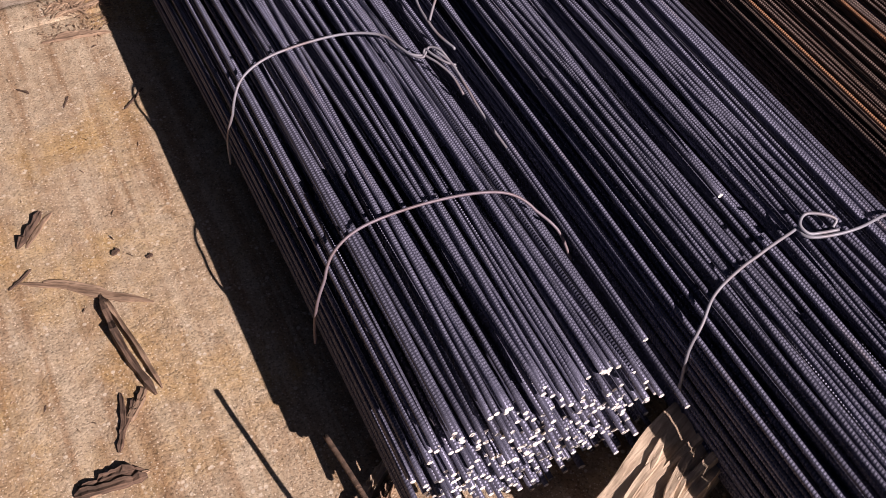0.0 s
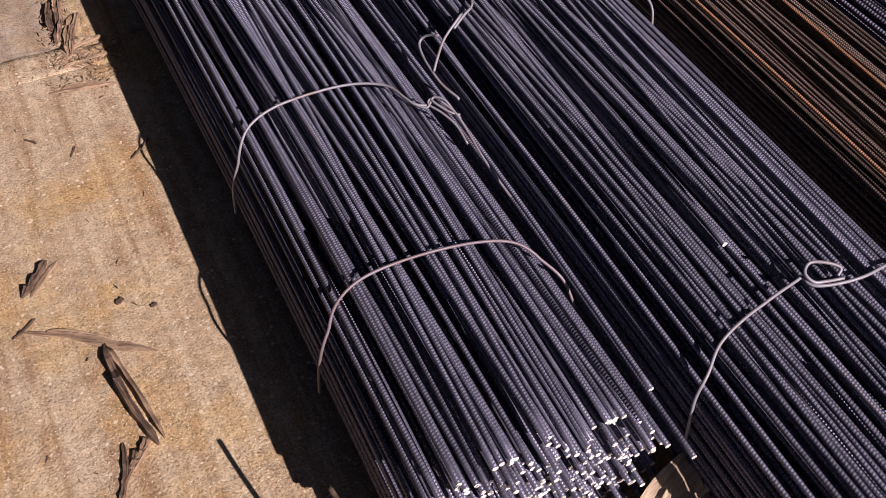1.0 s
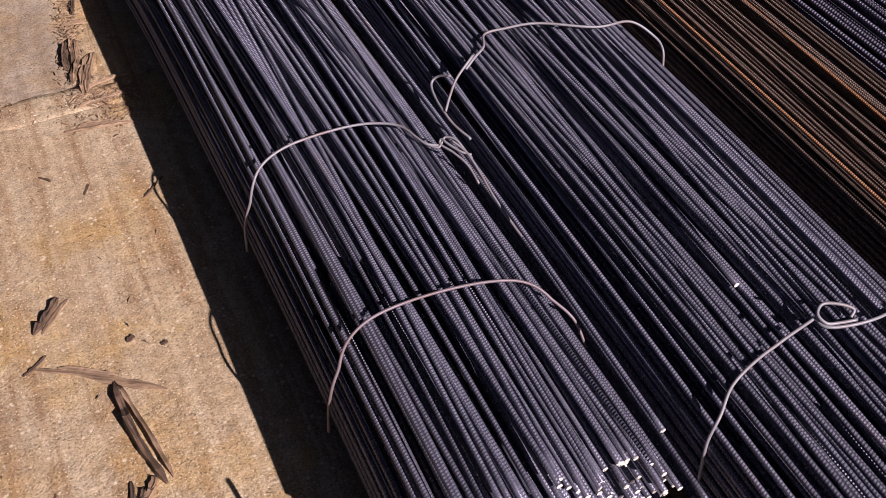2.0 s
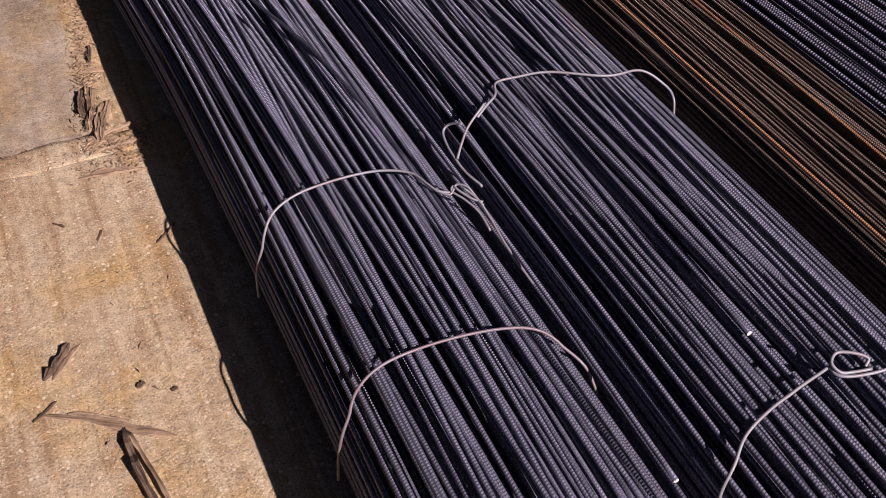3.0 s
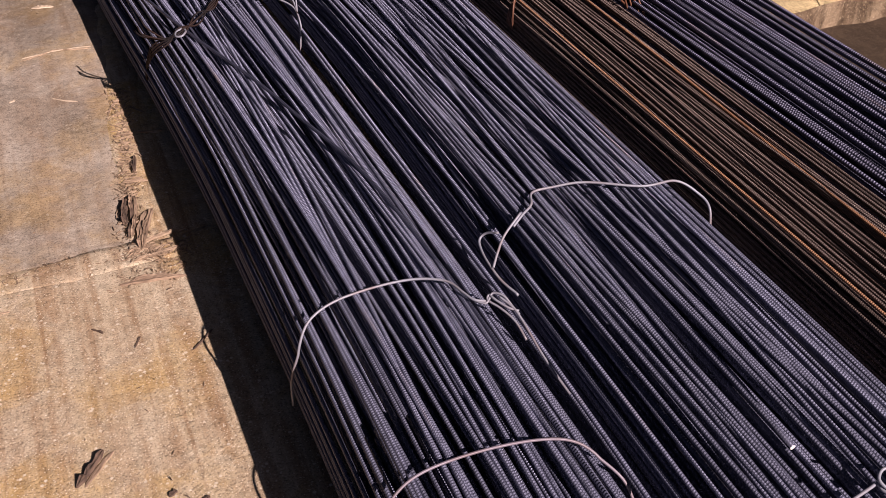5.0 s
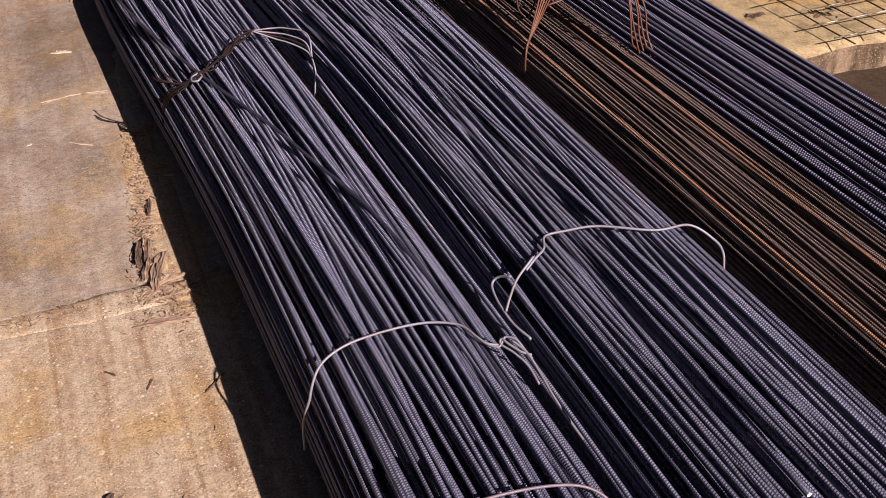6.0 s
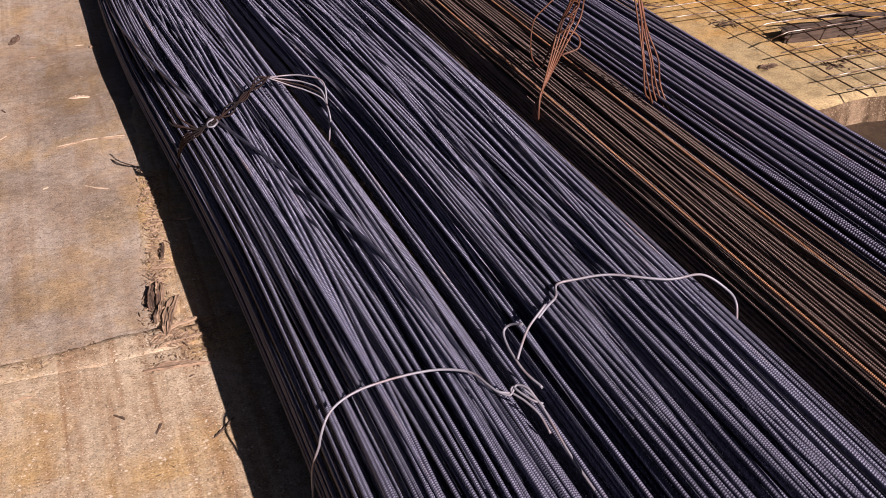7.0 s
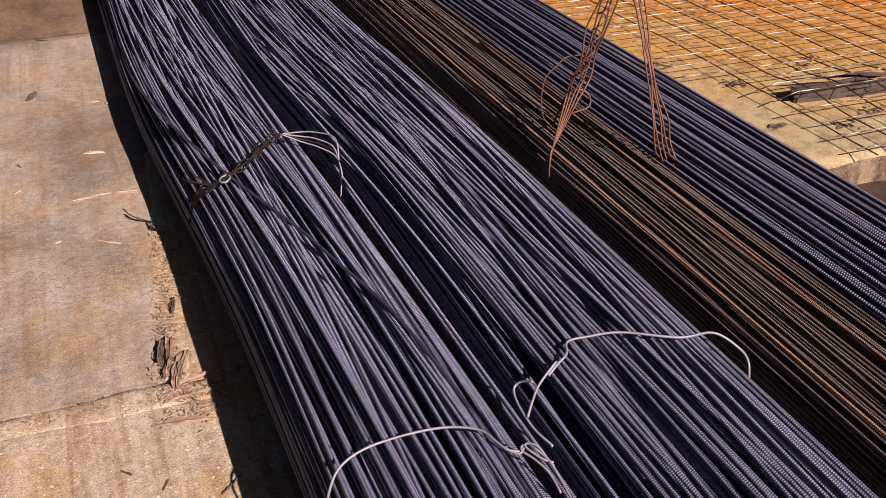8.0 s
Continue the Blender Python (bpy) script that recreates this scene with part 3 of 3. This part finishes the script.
b2.tie([(1.040, 0.768, 0.321), (1.038, 0.752, 0.318), (1.052, 0.739, 0.318), (1.091, 0.729, 0.318), (1.138, 0.726, 0.317), (1.213, 0.739, 0.302), (1.28, 0.75, 0.25)], WIRE, 0.003, "grey plain tie wire", 40)
# a tall wire sling, knotted on one leg
for k in range(5):
    d = (k - 2) * 0.010
    w = (0.004, -0.005, 0.003, -0.003, 0.005)[k]
    b3.tie([(1.352 + d * 0.5, 2.78 + d, 0.20), (1.356 + d * 0.6, 2.785 + d, 0.25), (1.368 + d * 0.7, 2.80 + d, 0.285), (1.392 + d * 0.9, 2.82 + d, 0.31), (1.462 + d * 0.5, 2.87 - d, 0.414), (1.500 + d * 1.7 + w, 2.89, 0.48), (1.522 + d * 1.8, 2.88 + d, 0.556),
            (1.545 + d * 1.9 - w, 2.87, 0.65), (1.568 + d * 1.6 + w, 2.86, 0.739), (1.605 + d, 2.85, 0.85), (1.63 + d * 0.5, 2.845, 0.885 + d)],
           WIRE_RUST, 0.0030, "rusty sling wire", 60, "sling_wire")
    e = (k - 2) * 0.011
    b3.tie([(1.722 + e * 1.2, 2.655 - e, 0.22), (1.702 + e * 1.3, 2.68, 0.30), (1.694 + e * 1.2 + w, 2.70, 0.38), (1.684 + e * 0.7, 2.73, 0.46), (1.674 + e * 0.5 - w, 2.75, 0.54), (1.662 + e * 0.6 + w, 2.80, 0.67), (1.648 + e * 0.9, 2.83, 0.78), (1.63 + d * 0.5, 2.845, 0.885 + d)],
           WIRE_RUST, 0.0030, "rusty sling wire", 60, "sling_wire")
# one strand is wound round the leg
coil = []
for i in range(61):
    t = i / 60
    a = t * 2 * math.pi * 6
    coil.append((1.470 + 0.095 * t + (0.020 - 0.004 * t) * math.cos(a), 2.875 - 0.015 * t + 0.016 * math.sin(a), 0.43 + 0.30 * t + 0.006 * math.cos(a)))
b3.tie(coil, WIRE_RUST, 0.0024, "rusty wound wire", 240, "sling_wire")
b3.tie([(1.452, 2.885, 0.36), (1.48, 2.87, 0.375), (1.53, 2.875, 0.385), (1.545, 2.90, 0.41), (1.52, 2.92, 0.43), (1.475, 2.915, 0.425), (1.445, 2.90, 0.395), (1.41, 2.89, 0.33)], WIRE_RUST, 0.0034, "rusty wire knot", 50, "sling_wire")
b3.tie([(1.455, 2.89, 0.40), (1.475, 2.875, 0.42), (1.50, 2.88, 0.415), (1.505, 2.91, 0.395), (1.48, 2.92, 0.385), (1.455, 2.905, 0.39)], WIRE_RUST, 0.0034, "rusty wire knot", 40, "sling_wire")
b3.tie([(1.40, 2.885, 0.335), (1.375, 2.89, 0.365), (1.366, 2.89, 0.42), (1.380, 2.90, 0.49), (1.42, 2.90, 0.53), (1.455, 2.90, 0.555), (1.50, 2.89, 0.56)], WIRE_RUST, 0.0024, "rusty loose wire end", 50, "sling_wire")

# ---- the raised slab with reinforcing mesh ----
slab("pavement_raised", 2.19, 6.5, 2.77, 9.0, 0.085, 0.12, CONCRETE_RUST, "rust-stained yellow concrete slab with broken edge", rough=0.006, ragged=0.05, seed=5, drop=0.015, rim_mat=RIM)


def mesh_panel(x0, x1, y0, y1, z, step, label):
    ob = tagged(new("mesh_panel"), label, "steel mesh")
    ob.location = (x0, y0, z)
    rm = random.Random(8)

    def sag(x, y):
        return 0.012 * noise.noise((x * 1.3, y * 1.3, 4.0)) + 0.003 * noise.noise((x * 5, y * 5, 1.0)) + (0.028 * math.exp(-((y - 3.31) / 0.16) ** 2) if x > 2.6 else 0.0)

    x = x0
    while x < x1:
        ya = y0 + rm.uniform(-0.02, 0.02)
        pts = [(x + 0.006 * noise.noise((x * 9, yy, 2)) - x0, yy - y0, sag(x, yy)) for yy in np.arange(ya, y1, 0.05)]
        part("mesh_wire", mesh_from("mesh_wire", [tube_data(np.array(pts), 0.0028, 6)], [MESH_STEEL]), ob)
        x += step
    y = y0 + 0.05
    while y < y1:
        xa = x0 - 0.03 + rm.uniform(-0.02, 0.02) - (rm.uniform(0, 0.34) if y > 3.6 else 0)
        pts = [(xx - x0, y + 0.006 * noise.noise((y * 9, xx, 5)) - y0, sag(xx, y) + 0.0065) for xx in np.arange(xa, x1, 0.1)]
        # cross wires take the steel with pale highlights in its colour
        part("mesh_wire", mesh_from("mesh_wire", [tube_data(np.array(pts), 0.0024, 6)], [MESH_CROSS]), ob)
        y += step * 0.84
    return ob


mesh_panel(2.60, 5.7, 2.70, 7.6, 0.128, 0.152, "dark steel reinforcing mesh panel lying on rust-stained concrete")


# ---- timber, sticks and litter ----
def splinter_data(length, width, thick, rng, rows=7):
    """A torn strip of wood along x: uneven width and thickness, pointed ends."""
    verts, faces = [], []
    bow = rng.uniform(-0.06, 0.06) * length
    for i in range(rows):
        t = i / (rows - 1)
        k = min(1.0, 0.35 + 6.5 * min(t, 1 - t)) * rng.uniform(0.72, 1.12)
        cx, cy = (t - 0.5) * length, bow * math.sin(t * math.pi) + rng.uniform(-0.04, 0.04) * width
        w, h = width * k / 2, thick * k * rng.uniform(0.75, 1.15)
        verts += [(cx, cy - w, 0.0), (cx, cy + w, 0.0), (cx, cy + w * 0.75, h), (cx, cy + w * 0.1, h * rng.uniform(0.65, 1.0)), (cx, cy - w * 0.7, h * rng.uniform(0.8, 1.1))]
    n = 5
    for i in range(rows - 1):
        for k in range(n):
            k2 = (k + 1) % n
            faces.append((i * n + k2, i * n + k, (i + 1) * n + k, (i + 1) * n + k2))
    faces.append(tuple(range(n)))
    faces.append(tuple((rows - 1) * n + k for k in range(n - 1, -1, -1)))
    return verts, faces


def splinter(name, p, q, width, thick, mat, label, seed, z=0.0, category="wood", tilt=0.0):
    """A strip of wood on the ground from p to q."""
    rng = random.Random(seed)
    length = math.dist(p, q)
    strands = max(1, min(3, round(width / 0.009))) if length > 0.05 and name != "bark_strip" else 1
    v, f = [], []
    for k in range(strands):
        share = 1.0 if k == 0 else rng.uniform(0.35, 0.95)
        sv, sf = splinter_data(length * share, width / strands ** 0.75, thick * rng.uniform(0.6, 1.1), rng, 11)
        slip = (1 - share) * length * rng.uniform(-0.5, 0.5)
        side = (k - (strands - 1) / 2) / strands * width * 0.6
        skew = rng.uniform(-0.04, 0.04)
        base = len(v)
        v += [(x + slip, y + side + skew * x, h) for x, y, h in sv]
        f += [tuple(i + base for i in face) for face in sf]
    me = bpy.data.meshes.new(name)
    me.from_pydata(v, [], f)
    me.materials.append(mat)
    ob = new(name, me)
    ob.location = ((p[0] + q[0]) / 2, (p[1] + q[1]) / 2, z + 0.001)
    ob.rotation_euler = (0, tilt, math.atan2(q[1] - p[1], q[0] - p[0]))
    return tagged(ob, label, category)


def timber(name, centre, size, turn, mat, label, seed, torn=None):
    """A splintered balk: long fibres torn to different lengths, over a rough solid."""
    rng = random.Random(seed)
    bm = bmesh.new()
    bmesh.ops.create_cube(bm, size=1.0)
    bmesh.ops.scale(bm, vec=size, verts=bm.verts)
    bmesh.ops.subdivide_edges(bm, edges=bm.edges[:], cuts=10, use_grid_fill=True)
    for v in bm.verts:
        n = noise.noise((v.co.x * 7 + seed, v.co.y * 20, v.co.z * 20))
        m = noise.noise((v.co.x * 16, v.co.y * 44 + seed, v.co.z * 44))
        v.co.y += 0.012 * n
        v.co.z += (0.014 * n + 0.006 * m) * (1 if v.co.z > -size[2] * 0.3 else 0)
        if abs(v.co.x) > size[0] * 0.4:
            v.co.x += 0.03 * m + 0.02 * n
    me = bm_mesh(name, bm, mat)
    ob = tagged(new(name, me), label, "timber")
    ob.location = centre
    ob.rotation_euler = (0, 0, radians(turn))
    for k in range(6):
        v, f = splinter_data(size[0] * rng.uniform(0.4, 0.9), 0.018, 0.012, rng)
        sm = bpy.data.meshes.new("splinter")
        sm.from_pydata(v, [], f)
        sm.materials.append((torn or WOOD_PALE) if k % 2 else mat)
        sp = part("splinter", sm, ob)
        sp.location = (rng.uniform(-0.04, 0.08), size[1] * rng.uniform(-0.4, 0.4), size[2] / 2 - 0.004)
        sp.rotation_euler = (0, rng.uniform(-0.12, 0.12), rng.uniform(-0.15, 0.15))
    return ob


timber("timber_block", (0.672, 0.548, 0.055), (0.27, 0.12, 0.11), 24, WOOD_PALE, "splintered pale timber block lying between the bundles", 3)
splinter("wood_offcut", (0.215, 0.735), (0.315, 0.815), 0.035, 0.02, WOOD_PALE, "pale split wood offcut beside the bundle end", 12)
splinter("wood_offcut", (0.24, 0.715), (0.325, 0.79), 0.022, 0.022, WOOD, "split wood offcut beside the bundle end", 13)
splinter("wood_strip", (-0.178, 1.47), (0.04, 1.312), 0.024, 0.006, WOOD, "flat weathered grey-brown wood strip on concrete", 21)
splinter("bark_strip", (-0.054, 1.37), (-0.006, 1.108), 0.018, 0.020, WOOD_DARK, "dark curled bark strip on concrete", 22)
splinter("bark_strip", (-0.046, 1.36), (0.002, 1.115), 0.012, 0.024, WOOD, "weathered split wood strip on concrete", 122)
splinter("wood_chip", (-0.066, 1.135), (-0.10, 1.02), 0.012, 0.008, WOOD_DARK, "dark thin wood chip on concrete", 23)
splinter("wood_chip", (-0.022, 1.128), (-0.07, 1.07), 0.022, 0.010, WOOD, "brown wood chip on concrete", 24)
splinter("wood_chip", (-0.05, 1.115), (-0.088, 1.05), 0.010, 0.012, WOOD_DARK, "dark thin wood chip on concrete", 25)
splinter("wood_chip", (-0.172, 1.552), (-0.108, 1.632), 0.012, 0.014, WOOD_DARK, "dark bark chip on concrete", 26)
splinter("wood_chip", (-0.155, 1.548), (-0.092, 1.625), 0.014, 0.004, WOOD, "pale thin wood chip on concrete", 27)
splinter("wood_chip", (-0.206, 1.453), (-0.156, 1.488), 0.005, 0.006, WOOD_DARK, "thin dark twig on concrete", 28)
splinter("bark_piece", (-0.185, 0.975), (-0.065, 0.965), 0.040, 0.014, WOOD_DARK, "triangular dark bark piece on concrete", 29)
splinter("wood_chip", (-0.17, 0.958), (-0.06, 0.963), 0.008, 0.006, STRAW, "pale splinter on concrete", 30)
splinter("bark_piece", (0.046, 2.375), (0.078, 2.58), 0.028, 0.022, WOOD_DARK, "dark layered bark piece in the pavement joint", 31, z=0.001)
splinter("bark_piece", (0.060, 2.375), (0.092, 2.57), 0.016, 0.026, WOOD, "grey-brown split wood in the pavement joint", 32, z=0.001)
splinter("bark_piece", (0.075, 2.315), (0.126, 2.492), 0.030, 0.018, WOOD, "grey-brown pointed wood piece by the joint", 33, z=0.001)
splinter("wood_stick", (0.002, 2.181), (0.165, 2.163), 0.026, 0.008, WOOD, "flat brown stick along the pavement joint", 34)
splinter("wood_stick", (0.05, 2.262), (0.185, 2.285), 0.010, 0.008, STRAW, "pale stick along the pavement joint", 35)
splinter("wood_stick", (0.07, 2.33), (0.20, 2.36), 0.010, 0.010, STRAW, "pale stick along the pavement joint", 36, z=0.001)
splinter("wood_stick", (0.112, 2.70), (0.128, 2.79), 0.014, 0.012, WOOD_DARK, "short dark bark bit in the pavement joint", 331, z=0.001)
splinter("wood_stick", (0.15, 2.931), (0.235, 2.912), 0.006, 0.006, STRAW, "pale thin stick by the bundle shadow", 37, z=0.001)
splinter("wood_stick", (0.075, 2.655), (0.145, 2.64), 0.007, 0.008, STRAW, "pale thin stick in the joint", 38, z=0.001)
splinter("twig", (0.125, 1.87), (0.178, 1.925), 0.004, 0.005, WOOD_DARK, "thin dark forked twig on concrete", 39)
splinter("twig", (-0.31, 2.173), (-0.258, 2.177), 0.005, 0.004, STRAW, "pale splinter on concrete", 40)
splinter("twig", (-0.13, 3.585), (-0.02, 3.635), 0.006, 0.004, STRAW, "pale curved straw on concrete", 41)
splinter("twig", (-0.02, 3.635), (0.095, 3.60), 0.006, 0.004, STRAW, "pale curved straw on concrete", 42)
splinter("bark_piece", (-0.27, 4.76), (-0.25, 4.84), 0.022, 0.012, WOOD_DARK, "small dark bark flake on concrete", 43)
splinter("wood_chip", (-0.005, 1.46), (0.012, 1.47), 0.012, 0.005, WOOD_DARK, "small dark chip on concrete", 44)
splinter("wood_chip", (0.056, 1.425), (0.070, 1.43), 0.009, 0.005, WOOD_DARK, "small dark chip on concrete", 45)
splinter("wood_chip", (-0.06, 2.01), (-0.085, 2.035), 0.005, 0.004, WOOD_DARK, "small dark chip on concrete", 46)
splinter("wood_chip", (-0.0, 1.93), (0.018, 1.965), 0.004, 0.004, WOOD_DARK, "small dark chip on concrete", 47)
splinter("wood_chip", (-0.132, 3.604), (-0.035, 3.622), 0.006, 0.003, WOOD_PALE, "pale thin curved straw on concrete", 300)
splinter("wood_chip", (-0.037, 3.623), (0.103, 3.610), 0.005, 0.003, WOOD_PALE, "pale thin curved straw on concrete", 301)
splinter("wood_chip", (-0.263, 4.767), (-0.234, 4.835), 0.02, 0.02, WOOD_DARK, "small dark bark lump on concrete", 302)
splinter("wood_chip", (-0.009, 4.636), (0.030, 4.637), 0.012, 0.004, WOOD_PALE, "short pale straw on concrete", 303)
splinter("wood_chip", (0.049, 4.598), (0.081, 4.601), 0.02, 0.008, WOOD, "small grey wood chip by the shade's edge", 304)
splinter("wood_chip", (-0.067, 4.046), (0.013, 4.027), 0.022, 0.006, WOOD_PALE, "flat pale wood flake on concrete", 305)
splinter("wood_chip", (-0.315, 4.018), (-0.299, 3.983), 0.006, 0.005, WOOD_DARK, "tiny dark chip on concrete", 306)
splinter("wood_chip", (-0.222, 5.726), (-0.161, 5.701), 0.03, 0.012, WOOD_DARK, "dark chip in the slab joint", 307)
splinter("wood_chip", (-0.138, 4.695), (-0.103, 4.689), 0.012, 0.004, WOOD, "thin brown flake on concrete", 308)
splinter("wood_chip", (-0.205, 4.572), (-0.168, 4.564), 0.012, 0.004, WOOD, "thin brown flake on concrete", 309)
splinter("wood_chip", (-0.066, 3.265), (0.011, 3.205), 0.005, 0.003, WOOD_PALE, "pale thin straw on concrete", 310)
splinter("wood_chip", (-0.194, 3.284), (-0.176, 3.294), 0.006, 0.003, WOOD_PALE, "pale thin straw on concrete", 311)
splinter("wood_chip", (-0.326, 3.735), (-0.299, 3.765), 0.006, 0.003, WOOD_PALE, "pale thin straw on concrete", 312)
splinter("wood_chip", (0.088, 3.069), (0.134, 3.166), 0.006, 0.005, WOOD, "thin brown straw by the joint", 313)
splinter("wood_chip", (0.159, 2.940), (0.226, 2.906), 0.008, 0.004, WOOD_PALE, "pale straw in the shade of the bundle", 314)
splinter("wood_chip", (0.156, 3.116), (0.201, 3.049), 0.006, 0.004, WOOD, "brown straw in the shade of the bundle", 315)
timber("timber_batten", (3.30, 3.30, 0.086 + 0.022), (1.16, 0.075, 0.045), -5, BATTEN, "rough dark timber batten under the steel mesh", 50, BATTEN)


def litter(name, spots, count, size, mat, label, seed, z=0.0):
    """Many tiny torn bits round the segments given, one mesh."""
    rng = random.Random(seed)
    verts, faces = [], []
    for _ in range(count):
        (x0, y0), (x1, y1), wide = rng.choice(spots)
        t = rng.random()
        x, y = x0 + (x1 - x0) * t + rng.gauss(0, wide), y0 + (y1 - y0) * t + rng.gauss(0, wide)
        ln = size * rng.uniform(0.3, 1.6) ** 1.5
        v, f = splinter_data(ln, ln * rng.uniform(0.05, 0.14) + 0.0006, ln * rng.uniform(0.05, 0.12) + 0.0008, rng, 4)
        a = rng.uniform(0, math.pi)
        lift = rng.uniform(-0.001, 0.003)
        b = len(verts)
        verts += [(x + p[0] * math.cos(a) - p[1] * math.sin(a), y + p[0] * math.sin(a) + p[1] * math.cos(a), z + lift + p[2]) for p in v]
        faces += [tuple(i + b for i in q) for q in f]
    me = bpy.data.meshes.new(name)
    me.from_pydata(verts, [], faces)
    me.materials.append(mat)
    return tagged(new(name, me), label, "litter", kind="stuff")


JOINT = [((0.065, 2.30), (0.085, 2.65), 0.018), ((0.085, 2.6), (0.125, 2.95), 0.016), ((0.11, 2.9), (0.14, 3.25), 0.018), ((0.05, 2.30), (0.19, 2.28), 0.02)]
litter("bark_litter", JOINT, 760, 0.011, LITTER, "dark bark crumbs along the pavement joint", 61, 0.002)
litter("straw_litter", JOINT, 420, 0.019, STRAW, "pale splinters along the pavement joint", 62, 0.002)
litter("bark_litter", [((-0.35, 2.30), (0.05, 2.30), 0.02), ((0.0, 2.2), (0.18, 2.2), 0.025)], 260, 0.010, LITTER, "brown crumbs along the cross joint", 63, 0.002)
litter("straw_litter", [((-0.5, 1.0), (0.1, 2.2), 0.22), ((-0.4, 2.5), (0.0, 5.0), 0.25)], 110, 0.008, STRAW, "tiny pale splinters scattered on concrete", 64)
litter("bark_litter", [((-0.5, 1.0), (0.1, 2.2), 0.22), ((-0.4, 2.5), (0.0, 5.0), 0.25)], 90, 0.008, WOOD_DARK, "tiny dark crumbs scattered on concrete", 65)
litter("leaf_litter", [((2.47, 3.12), (2.52, 3.13), 0.012), ((2.72, 3.02), (2.80, 3.05), 0.03), ((2.9, 3.15), (3.0, 3.12), 0.03), ((2.6, 3.6), (2.65, 3.6), 0.02), ((3.0, 3.7), (3.2, 3.75), 0.04),
        ((3.0, 4.6), (3.4, 4.7), 0.06), ((2.4, 4.0), (2.45, 3.9), 0.03)], 300, 0.022, WOOD_DARK, "dark dead leaf scraps on rust-stained concrete", 66, 0.087)

slab("joint_fill_3", -3.7, 0.33, 5.705, 5.785, 0.0015, 0.03, CONCRETE_BROWN, "brown dirt crusted over the joint between slabs", cell=0.02, rough=0.006, ragged=0.05, seed=17, drop=0.005)

# a rusty rod that sticks up beside the bundle's end, and the dirt-filled joints
rod_path = spline([(0.206, 0.795, 0.195), (0.222, 0.69, 0.185), (0.25, 0.5, 0.14), (0.29, 0.2, 0.006), (0.31, 0.05, 0.006)], 40)
tagged(new("rusty_rod", mesh_from("rusty_rod", [tube_data(rod_path, 0.0045, 8)], [WOOD_DARK])), "thin brown rusty rod rising beside the bundle end", "rod")
slab("joint_fill", -4.0, 1.28, 2.235, 2.355, 0.0025, 0.03, CONCRETE, "sandy dirt crusted over the joint between slabs", cell=0.02, rough=0.008, ragged=0.055, seed=7, drop=0.006)
slab("joint_fill_2", 0.02, 0.135, 2.34, 9.0, 0.0015, 0.03, CONCRETE, "sandy dirt crusted over the joint between slabs", cell=0.02, rough=0.008, ragged=0.055, skew=0.085, seed=8, drop=0.006)
